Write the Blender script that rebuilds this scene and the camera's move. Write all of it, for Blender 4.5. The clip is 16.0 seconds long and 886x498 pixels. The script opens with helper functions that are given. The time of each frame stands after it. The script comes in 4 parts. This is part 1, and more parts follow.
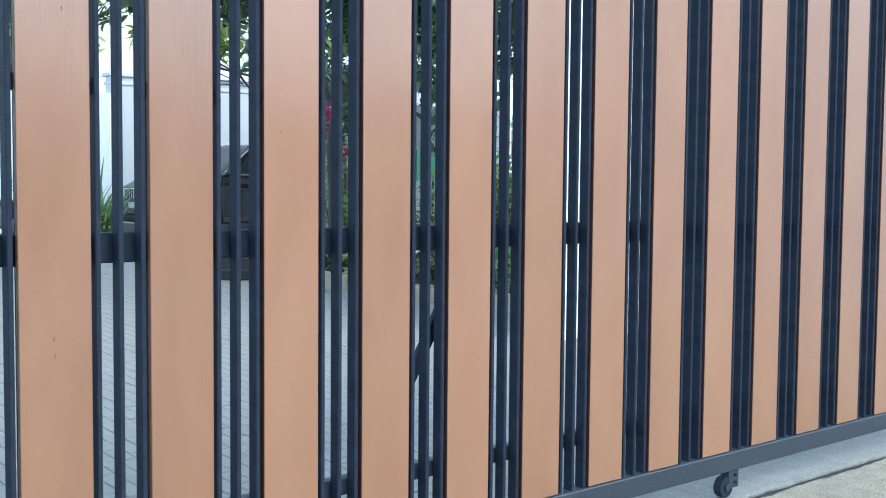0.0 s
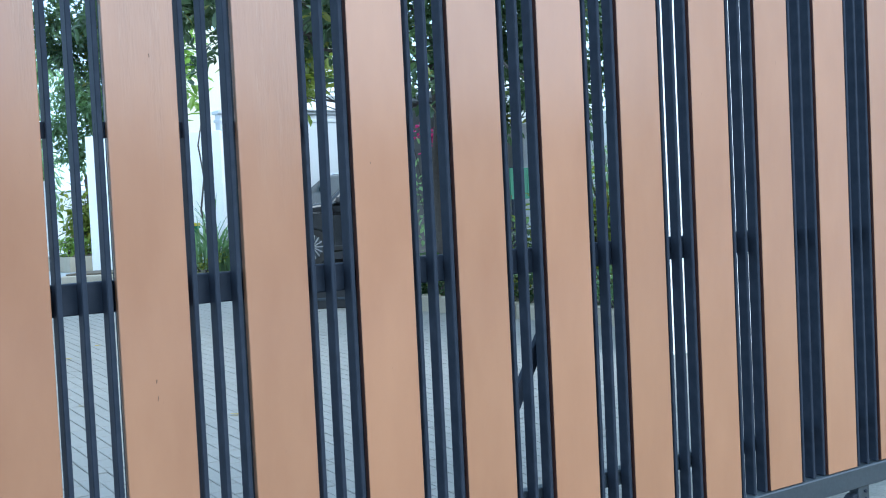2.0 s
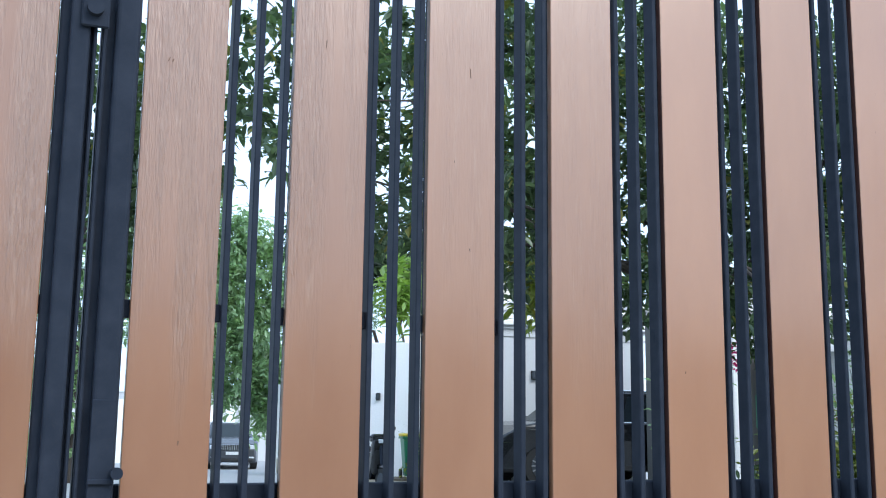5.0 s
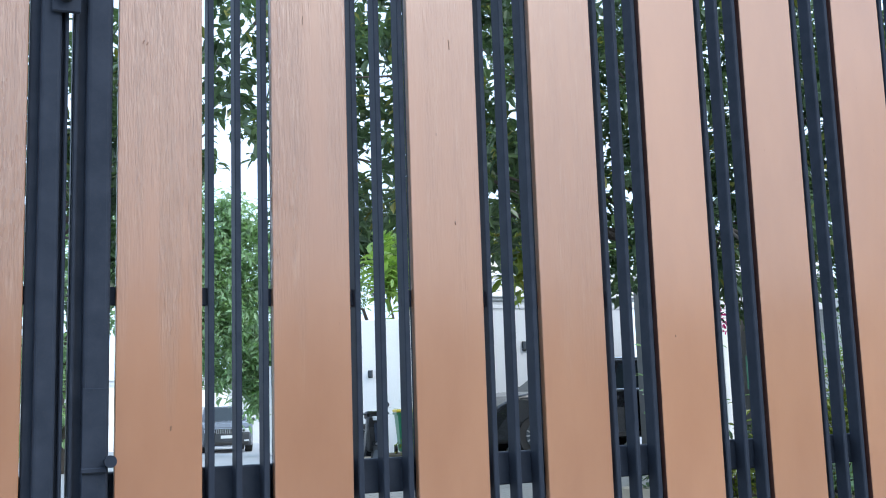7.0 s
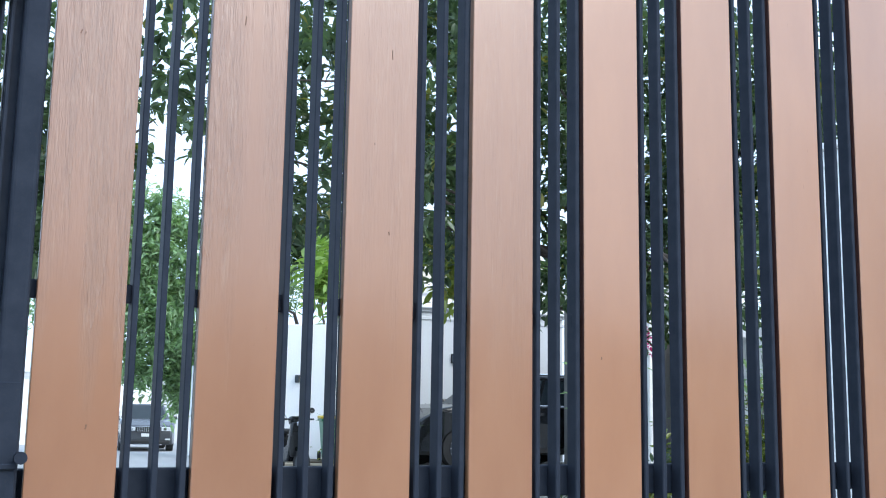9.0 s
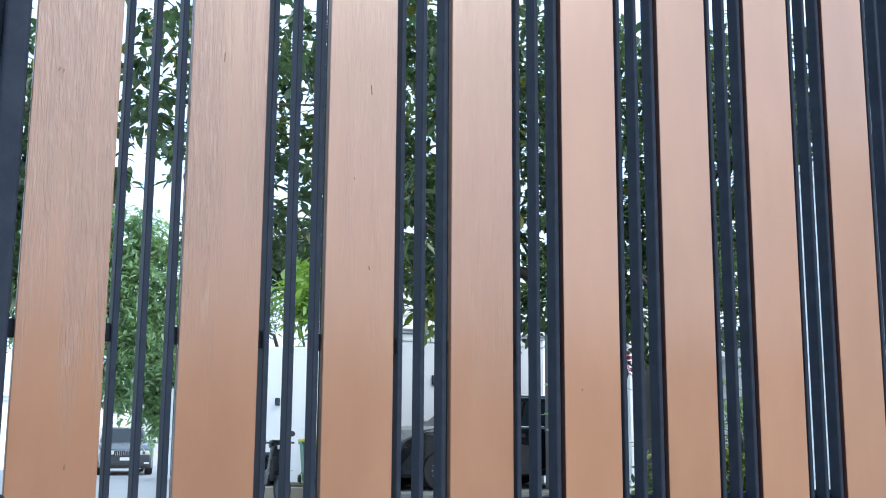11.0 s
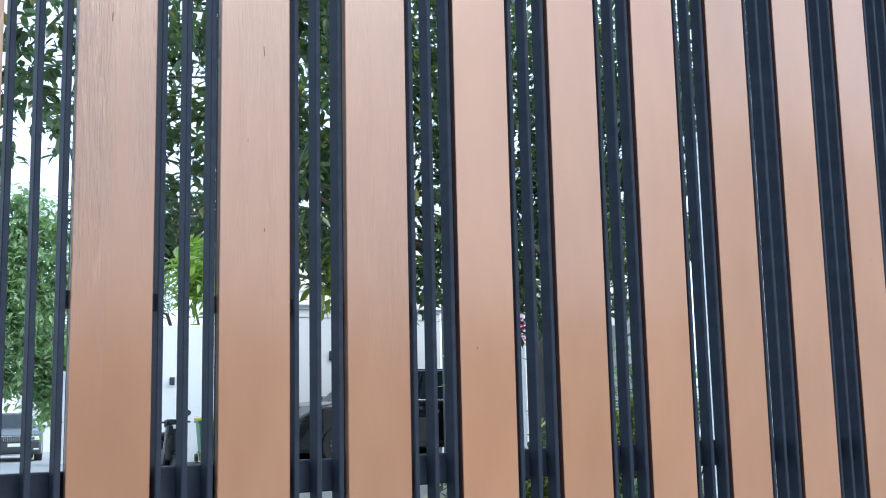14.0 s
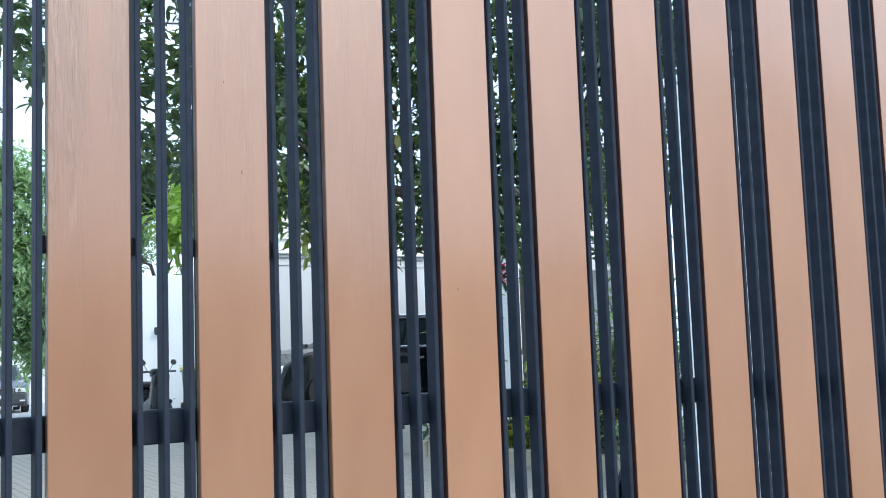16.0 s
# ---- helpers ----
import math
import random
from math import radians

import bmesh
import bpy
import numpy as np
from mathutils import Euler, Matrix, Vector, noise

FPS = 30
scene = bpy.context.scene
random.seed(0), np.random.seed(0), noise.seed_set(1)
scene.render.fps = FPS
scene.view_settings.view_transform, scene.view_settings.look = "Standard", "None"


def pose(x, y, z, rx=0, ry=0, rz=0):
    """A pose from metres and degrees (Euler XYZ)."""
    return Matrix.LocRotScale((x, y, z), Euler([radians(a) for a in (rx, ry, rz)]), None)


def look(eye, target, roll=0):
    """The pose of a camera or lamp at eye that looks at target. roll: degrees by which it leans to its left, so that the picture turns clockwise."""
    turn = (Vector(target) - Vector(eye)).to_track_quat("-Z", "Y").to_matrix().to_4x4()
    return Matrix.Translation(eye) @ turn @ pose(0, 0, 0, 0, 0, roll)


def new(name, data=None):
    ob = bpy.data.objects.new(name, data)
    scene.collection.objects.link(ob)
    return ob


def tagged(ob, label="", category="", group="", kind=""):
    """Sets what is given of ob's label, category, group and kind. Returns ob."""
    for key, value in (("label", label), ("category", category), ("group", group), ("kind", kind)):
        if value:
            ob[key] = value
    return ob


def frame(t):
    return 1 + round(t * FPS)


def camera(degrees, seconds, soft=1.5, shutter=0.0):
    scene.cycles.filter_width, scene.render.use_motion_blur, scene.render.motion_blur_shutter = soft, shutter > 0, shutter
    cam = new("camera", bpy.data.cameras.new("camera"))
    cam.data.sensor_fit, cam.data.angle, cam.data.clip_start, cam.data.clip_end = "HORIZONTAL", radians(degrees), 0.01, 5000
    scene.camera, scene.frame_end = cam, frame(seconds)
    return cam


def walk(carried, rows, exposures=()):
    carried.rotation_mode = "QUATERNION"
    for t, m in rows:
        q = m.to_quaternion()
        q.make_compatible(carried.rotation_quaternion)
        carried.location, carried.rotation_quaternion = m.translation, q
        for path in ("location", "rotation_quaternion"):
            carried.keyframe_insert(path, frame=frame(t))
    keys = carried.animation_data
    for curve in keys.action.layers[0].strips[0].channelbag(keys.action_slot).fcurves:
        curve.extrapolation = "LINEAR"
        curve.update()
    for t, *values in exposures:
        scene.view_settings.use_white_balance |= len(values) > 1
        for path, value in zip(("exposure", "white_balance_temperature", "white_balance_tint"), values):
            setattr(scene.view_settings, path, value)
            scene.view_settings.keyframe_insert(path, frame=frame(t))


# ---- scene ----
cam = camera(44.66, 16.0, soft=1.05)
PATH = [
    (0, pose(-0.244, -3.372, 1.646, 86.63, 0, -39.74) @ pose(0, 0, 0, 0, 0, 0.49)),
    (0.5, pose(-0.194, -3.355, 1.645, 87.93, 0, -37.79) @ pose(0, 0, 0, 0, 0, -2.01)),
    (1, pose(-0.160, -3.376, 1.662, 87.93, 0, -36.71) @ pose(0, 0, 0, 0, 0, -1.14)),
    (1.5, pose(-0.136, -3.384, 1.651, 88.03, 0, -34.97) @ pose(0, 0, 0, 0, 0, -1.56)),
    (2, pose(-0.154, -3.359, 1.667, 87.72, 0, -33.77) @ pose(0, 0, 0, 0, 0, -2.76)),
    (2.5, pose(-0.203, -3.296, 1.682, 90.59, 0, -35.52) @ pose(0, 0, 0, 0, 0, 1.59)),
    (3, pose(-0.200, -3.274, 1.636, 94.34, 0, -30.59) @ pose(0, 0, 0, 0, 0, -3.09)),
    (3.5, pose(-0.244, -3.155, 1.610, 96.41, 0, -29.81) @ pose(0, 0, 0, 0, 0, -2.14)),
    (4, pose(-0.257, -3.076, 1.526, 101.64, 0, -26.79) @ pose(0, 0, 0, 0, 0, -5.28)),
    (4.5, pose(-0.332, -3.034, 1.636, 100.32, 0, -22.38) @ pose(0, 0, 0, 0, 0, 0.85)),
    (7, pose(-0.325, -3.011, 1.633, 98.20, 0, -23.17) @ pose(0, 0, 0, 0, 0, -1.86)),
    (7.5, pose(-0.338, -3.019, 1.646, 98.21, 0, -23.67) @ pose(0, 0, 0, 0, 0, -1.29)),
    (8, pose(-0.333, -3.020, 1.644, 98.57, 0, -23.71) @ pose(0, 0, 0, 0, 0, -1.05)),
    (8.5, pose(-0.333, -3.024, 1.638, 98.77, 0, -25.50) @ pose(0, 0, 0, 0, 0, -0.87)),
    (9, pose(-0.313, -3.007, 1.642, 98.68, 0, -26.63) @ pose(0, 0, 0, 0, 0, 0.91)),
    (11.5, pose(-0.323, -3.024, 1.691, 99.87, 0, -28.34) @ pose(0, 0, 0, 0, 0, 0.15)),
    (12, pose(-0.326, -3.030, 1.656, 99.92, 0, -29.63) @ pose(0, 0, 0, 0, 0, -0.01)),
    (12.5, pose(-0.321, -3.028, 1.632, 100.03, 0, -31.53) @ pose(0, 0, 0, 0, 0, -0.76)),
    (13, pose(-0.330, -3.035, 1.660, 98.80, 0, -31.46) @ pose(0, 0, 0, 0, 0, -1.64)),
    (13.5, pose(-0.336, -3.025, 1.634, 98.82, 0, -32.81) @ pose(0, 0, 0, 0, 0, -1.98)),
    (14, pose(-0.332, -3.044, 1.629, 98.44, 0, -33.27) @ pose(0, 0, 0, 0, 0, -1.26)),
    (14.5, pose(-0.328, -3.038, 1.626, 97.47, 0, -32.78) @ pose(0, 0, 0, 0, 0, -1.80)),
    (15, pose(-0.335, -3.062, 1.633, 97.37, 0, -34.10) @ pose(0, 0, 0, 0, 0, -1.21)),
    (15.5, pose(-0.320, -3.049, 1.623, 96.62, 0, -34.20) @ pose(0, 0, 0, 0, 0, -2.13)),
    (16, pose(-0.317, -3.045, 1.609, 95.63, 0, -34.05) @ pose(0, 0, 0, 0, 0, -2.06)),
]
# seconds, stops, kelvin, tint: the film warms a little on the way
walk(cam, PATH, [(0.0, 1.05, 5520, 3), (1.0, 1.02, 5360, 2), (2.0, 1.00, 5270, 0), (3.0, 0.80, 5560, 4), (3.5, 0.67, 5640, 4), (4.0, 0.48, 5680, 5), (4.5, 0.56, 5800, 7), (7.0, 0.82, 5970, 8), (9.0, 0.84, 5970, 8), (11.5, 0.83, 5940, 7), (16.0, 0.90, 6040, 7)])

# ---- light: bright overcast day ----
world = bpy.data.worlds.new("world")
scene.world = world
world.use_nodes = True
wn = world.node_tree.nodes
wl = world.node_tree.links
sky = wn.new("ShaderNodeTexSky")
sky.sky_type = "NISHITA"
sky.sun_disc = False
sky.sun_elevation = radians(40.8)
sky.sun_rotation = radians(154.5)
sky.dust_density = 3.0
cloud = wn.new("ShaderNodeMixRGB")
cloud.inputs[0].default_value = 0.72
cloud.inputs[2].default_value = (8.4, 10.4, 13.1, 1)
wl.new(sky.outputs[0], cloud.inputs[1])
wl.new(cloud.outputs[0], wn["Background"].inputs[0])
wn["Background"].inputs[1].default_value = 0.115
sun = new("sun", bpy.data.lights.new("sun", "SUN"))
sun.data.energy = 1.25
sun.data.angle = radians(36)
sun.data.color = (1.0, 0.95, 0.88)
sun.matrix_world = look((5.5, -11.5, 11.0), (0, 0, 0))


# ---- materials ----
def mat(name, rough=0.6, metal=0.0, spec=0.5):
    m = bpy.data.materials.new(name)
    m.use_nodes = True
    b = m.node_tree.nodes["Principled BSDF"]
    b.inputs["Roughness"].default_value = rough
    b.inputs["Metallic"].default_value = metal
    b.inputs["Specular IOR Level"].default_value = spec
    return m, m.node_tree.nodes, m.node_tree.links, b


def coords(n, l, scale=(1, 1, 1), kind="Object"):
    tc = n.new("ShaderNodeTexCoord")
    mp = n.new("ShaderNodeMapping")
    mp.inputs["Scale"].default_value = scale
    l.new(tc.outputs[kind], mp.inputs[0])
    return mp.outputs[0]


def noise_tex(n, l, vec, scale, detail=4, rough=0.55):
    t = n.new("ShaderNodeTexNoise")
    t.inputs["Scale"].default_value = scale
    t.inputs["Detail"].default_value = detail
    t.inputs["Roughness"].default_value = rough
    l.new(vec, t.inputs["Vector"])
    return t.outputs["Fac"]


def ramp(n, l, fac, stops):
    r = n.new("ShaderNodeValToRGB")
    while len(r.color_ramp.elements) < len(stops):
        r.color_ramp.elements.new(0.5)
    for e, (p, c) in zip(r.color_ramp.elements, stops):
        e.position, e.color = p, (*c, 1)
    l.new(fac, r.inputs[0])
    return r.outputs[0]


def mixc(n, l, fac, a, b, mode="MIX"):
    m = n.new("ShaderNodeMixRGB")
    m.blend_type = mode
    for sock, v in zip(m.inputs, (fac, a, b)):
        if hasattr(v, "links"):
            l.new(v, sock)
        elif isinstance(v, (int, float)):
            sock.default_value = v
        else:
            sock.default_value = (*v, 1)
    return m.outputs[0]


def bump(n, l, b, height, strength, dist=0.01):
    bp = n.new("ShaderNodeBump")
    bp.inputs["Strength"].default_value = strength
    bp.inputs["Distance"].default_value = dist
    l.new(height, bp.inputs["Height"])
    l.new(bp.outputs[0], b.inputs["Normal"])


def scaled(n, l, fac, lo, hi):
    m = n.new("ShaderNodeMapRange")
    m.inputs["To Min"].default_value, m.inputs["To Max"].default_value = lo, hi
    l.new(fac, m.inputs["Value"])
    return m.outputs[0]


def plain(name, c1, c2, scale=6, rough=0.6, metal=0.0, bumps=0.15, fine=60, spec=0.5, bdist=0.004):
    """A surface with broad blotches and fine grain between two colours."""
    m, n, l, b = mat(name, rough, metal, spec)
    v = coords(n, l)
    broad = noise_tex(n, l, v, scale, 5)
    grain = noise_tex(n, l, v, fine, 4)
    base = mixc(n, l, broad, c1, c2)
    base = mixc(n, l, 0.25, base, ramp(n, l, grain, [(0.35, [c * 0.75 for c in c1]), (0.7, c2)]))
    l.new(base, b.inputs["Base Color"])
    l.new(scaled(n, l, broad, rough * 0.8, min(1, rough * 1.2)), b.inputs["Roughness"])
    bump(n, l, b, grain, bumps, bdist)
    return m


def random_shift(n):
    return n.new("ShaderNodeObjectInfo").outputs["Random"]


def board_material(name, worn, low, high, coat):
    """Varnished board; worn from 0 to 1 sets its weather-raised grain and the sheen painted with it."""
    m, n, l, b = mat(name, 0.4)
    b.inputs["Coat Weight"].default_value = coat
    b.inputs["Coat IOR"].default_value = 1.59
    tc = n.new("ShaderNodeTexCoord")
    rnd = random_shift(n)
    add = n.new("ShaderNodeVectorMath")
    add.operation = "ADD"
    comb = n.new("ShaderNodeCombineXYZ")
    mul = n.new("ShaderNodeMath")
    mul.operation = "MULTIPLY"
    mul.inputs[1].default_value = 37.0
    l.new(rnd, mul.inputs[0])
    for i in range(3):
        l.new(mul.outputs[0], comb.inputs[i])
    l.new(tc.outputs["Object"], add.inputs[0])
    l.new(comb.outputs[0], add.inputs[1])

    def mapped(sc):
        mp = n.new("ShaderNodeMapping")
        mp.inputs["Scale"].default_value = sc
        l.new(add.outputs[0], mp.inputs[0])
        return mp.outputs[0]

    def times(a, c):
        t = n.new("ShaderNodeMath")
        t.operation = "MULTIPLY"
        l.new(a, t.inputs[0])
        if hasattr(c, "links"):
            l.new(c, t.inputs[1])
        else:
            t.inputs[1].default_value = c
        return t.outputs[0]
    broad = noise_tex(n, l, mapped((4, 4, 1.3)), 1.4, 5, 0.6)
    lanes = noise_tex(n, l, mapped((13, 13, 0.5)), 1.0, 2, 0.5)
    grain = noise_tex(n, l, mapped((80, 80, 6)), 1.0, 5, 0.66)
    pores = noise_tex(n, l, mapped((170, 170, 8)), 1.0, 4, 0.62)
    smooth = noise_tex(n, l, mapped((60, 60, 18)), 1.0, 3, 0.5)
    pits = noise_tex(n, l, mapped((150, 150, 16)), 1.0, 2, 0.5)
    col = ramp(n, l, broad, [(0.3, low), (0.7, high)])
    tone = ramp(n, l, rnd, [(0.0, (0.94, 0.93, 0.92)), (1.0, (1.05, 1.05, 1.06))])
    col = mixc(n, l, 1.0, col, tone, "MULTIPLY")
    specks = ramp(n, l, pits, [(0.19, (0.35, 0.3, 0.28)), (0.22, (1, 1, 1))])
    col = mixc(n, l, 0.5, col, specks, "MULTIPLY")
    # raised grain in lanes, on the upper half only
    sep = n.new("ShaderNodeSeparateXYZ")
    l.new(tc.outputs["Object"], sep.inputs[0])
    rise = n.new("ShaderNodeMath")
    rise.operation = "MULTIPLY_ADD"
    l.new(lanes, rise.inputs[0])
    rise.inputs[1].default_value = 1.3
    l.new(sep.outputs["Z"], rise.inputs[2])
    up = n.new("ShaderNodeMapRange")
    up.inputs["From Min"].default_value, up.inputs["From Max"].default_value = 2.45, 2.85
    l.new(rise.outputs[0], up.inputs["Value"])
    lane = ramp(n, l, lanes, [(0.34, (0.10, 0.10, 0.10)), (0.54, (1, 1, 1))])
    show = times(times(up.outputs[0], lane), worn)
    # greyed tint and pale streaks put sky sheen and glints into the colour
    col = mixc(n, l, times(show, 0.5), col, (0.245, 0.137, 0.085))
    dark = times(ramp(n, l, pores, [(0.30, (1, 1, 1)), (0.46, (0, 0, 0))]), show)
    col = mixc(n, l, times(dark, 0.42), col, (0.135, 0.064, 0.036))
    pale = times(ramp(n, l, grain, [(0.54, (0, 0, 0)), (0.70, (1, 1, 1))]), show)
    col = mixc(n, l, times(pale, 0.34), col, (0.47, 0.30, 0.20))
    l.new(col, b.inputs["Base Color"])
    l.new(scaled(n, l, broad, 0.32, 0.46), b.inputs["Roughness"])
    rough = n.new("ShaderNodeMath")
    rough.operation = "MULTIPLY_ADD"
    l.new(show, rough.inputs[0])
    rough.inputs[1].default_value = 0.10
    l.new(scaled(n, l, broad, 0.13, 0.24), rough.inputs[2])
    l.new(rough.outputs[0], b.inputs["Coat Roughness"])
    ripple = noise_tex(n, l, mapped((110, 110, 15)), 1.0, 4, 0.55)
    h = mixc(n, l, show, scaled(n, l, smooth, 0.496, 0.504), mixc(n, l, 0.6, pores, ripple))
    bump(n, l, b, h, 0.75, 0.0095)
    for link in list(b.inputs["Normal"].links):
        l.new(link.from_socket, b.inputs["Coat Normal"])
    return m


def tube_material():
    m, n, l, b = mat("black_painted_steel", 0.45, 0.0, 0.03)
    v = coords(n, l, kind="Object")
    d = noise_tex(n, l, v, 14, 5)
    dust = noise_tex(n, l, v, 160, 3)
    col = ramp(n, l, d, [(0.35, (0.024, 0.030, 0.043)), (0.75, (0.035, 0.042, 0.058))])
    col = mixc(n, l, ramp(n, l, dust, [(0.55, (0, 0, 0)), (0.8, (0.3, 0.3, 0.3))]), col, (0.05, 0.05, 0.05))
    l.new(col, b.inputs["Base Color"])
    l.new(scaled(n, l, d, 0.36, 0.50), b.inputs["Roughness"])
    bump(n, l, b, dust, 0.08, 0.002)
    return m


# brighter base than the weathered boards: stronger light on the right is put in
BOARD = board_material("lit_varnished_board", 0.0, (0.306, 0.142, 0.070), (0.348, 0.167, 0.083), 0.95)
# board sides: the shade beside the bars is put into this dark colour
EDGE_SHADE = plain("shaded_board_edge", (0.050, 0.016, 0.013), (0.085, 0.030, 0.022), 9, 0.6, 0, 0.2, 90)
BOARD_FAIR = board_material("slightly_weathered_board", 0.38, (0.275, 0.127, 0.063), (0.314, 0.150, 0.075), 1.0)
BOARD_WORN = board_material("weathered_varnished_board", 1.0, (0.262, 0.119, 0.058), (0.300, 0.141, 0.070), 1.0)
STEEL = tube_material()
STEEL_GREY = plain("dusty_black_steel", (0.016, 0.025, 0.036), (0.050, 0.062, 0.074), 9, 0.5, 0, 0.1)
WHITE = plain("white_wall_paint", (0.87, 0.865, 0.85), (0.92, 0.915, 0.90), 0.8, 0.8, 0, 0.2, 40)
GREYWALL = plain("pale_grey_wall_paint", (0.54, 0.55, 0.55), (0.61, 0.62, 0.62), 0.8, 0.75, 0, 0.15, 40)
CREAM = plain("cream_wall_paint", (0.66, 0.62, 0.48), (0.74, 0.70, 0.56), 0.9, 0.8, 0, 0.15, 40)
CONCRETE = plain("weathered_concrete", (0.13, 0.125, 0.105), (0.34, 0.325, 0.28), 7, 0.88, 0, 0.8, 48, bdist=0.012)
PEBBLE = plain("pebble_wash_concrete", (0.17, 0.15, 0.10), (0.54, 0.48, 0.35), 9, 0.9, 0, 1.0, 75, bdist=0.02)
PAVER = plain("grey_paver", (0.205, 0.192, 0.168), (0.315, 0.292, 0.25), 1.6, 0.85, 0, 0.4, 90)
JOINT = plain("sandy_joint", (0.13, 0.12, 0.10), (0.19, 0.175, 0.15), 5, 0.9, 0, 0.4, 90)
ASPHALT = plain("pale_road", (0.30, 0.30, 0.30), (0.40, 0.40, 0.40), 0.6, 0.85, 0, 0.4, 120)
CARPAINT = plain("dark_grey_car_paint", (0.085, 0.09, 0.10), (0.12, 0.125, 0.135), 3, 0.2, 0.5, 0.0)
BLACKPAINT = plain("black_car_paint", (0.008, 0.009, 0.011), (0.014, 0.015, 0.018), 3, 0.13, 0.0, 0.0, spec=0.5)
RUBBER = plain("tyre_rubber", (0.015, 0.015, 0.015), (0.03, 0.03, 0.03), 20, 0.8)
CHROME = plain("chrome", (0.62, 0.63, 0.65), (0.72, 0.73, 0.75), 8, 0.15, 1.0, 0.02)
DARKPLASTIC = plain("black_plastic", (0.012, 0.012, 0.013), (0.025, 0.025, 0.026), 12, 0.5)
LAMPGLASS = plain("headlamp_glass", (0.70, 0.73, 0.77), (0.82, 0.84, 0.87), 30, 0.06, 0.2)
CARGLASS = plain("tinted_car_glass", (0.015, 0.022, 0.026), (0.03, 0.04, 0.046), 2, 0.03, 0.0, 0.0, spec=0.3)
PLATE = plain("white_plate", (0.70, 0.70, 0.70), (0.78, 0.78, 0.78), 10, 0.5)
BIN_GREEN = plain("green_plastic", (0.012, 0.14, 0.062), (0.02, 0.19, 0.085), 5, 0.4)
BIN_YELLOW = plain("yellow_plastic", (0.62, 0.44, 0.02), (0.72, 0.54, 0.04), 5, 0.45)
BARK = plain("bark", (0.045, 0.036, 0.03), (0.10, 0.082, 0.066), 9, 0.9, 0, 0.9, 40, bdist=0.02)
SOIL = plain("soil_and_litter", (0.07, 0.055, 0.035), (0.15, 0.12, 0.08), 6, 0.95, 0, 0.7, 60)
STONE = plain("tan_stone", (0.33, 0.28, 0.20), (0.48, 0.42, 0.32), 4, 0.85, 0, 0.5, 60)
SHUTTER = plain("green_gate_paint", (0.03, 0.14, 0.075), (0.05, 0.20, 0.11), 3, 0.45)


def leaf_material(name, dark, light, yellow=None):
    m, n, l, b = mat(name, 0.27, 0.0, 0.6)
    geo = n.new("ShaderNodeNewGeometry")
    stops = [(0.0, dark), (0.8, light)]
    if yellow:
        stops += [(0.93, light), (0.97, yellow)]
    col = ramp(n, l, geo.outputs["Random Per Island"], stops)
    col = mixc(n, l, 0.4, col, ramp(n, l, noise_tex(n, l, coords(n, l), 1.1, 3), [(0.3, dark), (0.7, light)]))
    l.new(col, b.inputs["Base Color"])
    tr = n.new("ShaderNodeBsdfTranslucent")
    l.new(mixc(n, l, 1.0, col, (1.25, 1.35, 0.7), "MULTIPLY"), tr.inputs[0])
    mx = n.new("ShaderNodeMixShader")
    mx.inputs[0].default_value = 0.42
    l.new(b.outputs[0], mx.inputs[1])
    l.new(tr.outputs[0], mx.inputs[2])
    l.new(mx.outputs[0], n["Material Output"].inputs[0])
    return m


LEAF_DARK = leaf_material("dark_glossy_leaf", (0.032, 0.058, 0.036), (0.115, 0.170, 0.090), (0.26, 0.23, 0.04))
LEAF_MID = leaf_material("mid_green_leaf", (0.12, 0.20, 0.11), (0.40, 0.54, 0.33))
LEAF_BRIGHT = leaf_material("bright_green_leaf", (0.10, 0.19, 0.03), (0.29, 0.40, 0.10))
LEAF_VARIEGATED = leaf_material("yellow_green_leaf", (0.08, 0.13, 0.025), (0.30, 0.32, 0.07), (0.45, 0.36, 0.05))
LEAF_PALE = leaf_material("pale_grey_green_leaf", (0.10, 0.17, 0.09), (0.22, 0.31, 0.17))
PETAL = leaf_material("magenta_petal", (0.42, 0.02, 0.16), (0.62, 0.05, 0.28))


# ---- building helpers ----
def part(name, bm, material, parent=None, label="", smooth=False):
    me = bpy.data.meshes.new(name)
    if smooth:
        for f in bm.faces:
            f.smooth = f.calc_area() < 0.04
    bm.to_mesh(me)
    bm.free()
    me.materials.append(material)
    ob = new(name, me)
    ob.parent = parent
    if label:
        tagged(ob, label)
    return ob


def raw(name, verts, faces, material, parent=None, label="", smooth=False):
    me = bpy.data.meshes.new(name)
    me.from_pydata(verts, [], faces)
    if smooth:
        me.polygons.foreach_set("use_smooth", [True] * len(me.polygons))
    me.materials.append(material)
    me.update()
    ob = new(name, me)
    ob.parent = parent
    if label:
        tagged(ob, label)
    return ob


def thing(name, label, category, at=(0, 0, 0), rz=0, group="", kind=""):
    ob = new(name)
    ob.matrix_world = pose(*at, 0, 0, rz)
    return tagged(ob, label, category, group, kind)


def box(x0, x1, y0, y1, z0, z1, bevel=0.0, seg=1, bm=None):
    bm = bm or bmesh.new()
    r = bmesh.ops.create_cube(bm, size=1)
    for v in r["verts"]:
        v.co = Vector((x0 + (v.co.x + 0.5) * (x1 - x0), y0 + (v.co.y + 0.5) * (y1 - y0), z0 + (v.co.z + 0.5) * (z1 - z0)))
    if bevel:
        es = {e for v in r["verts"] for e in v.link_edges}
        bmesh.ops.bevel(bm, geom=list(es), offset=bevel, segments=seg, profile=0.5, affect="EDGES")
    return bm


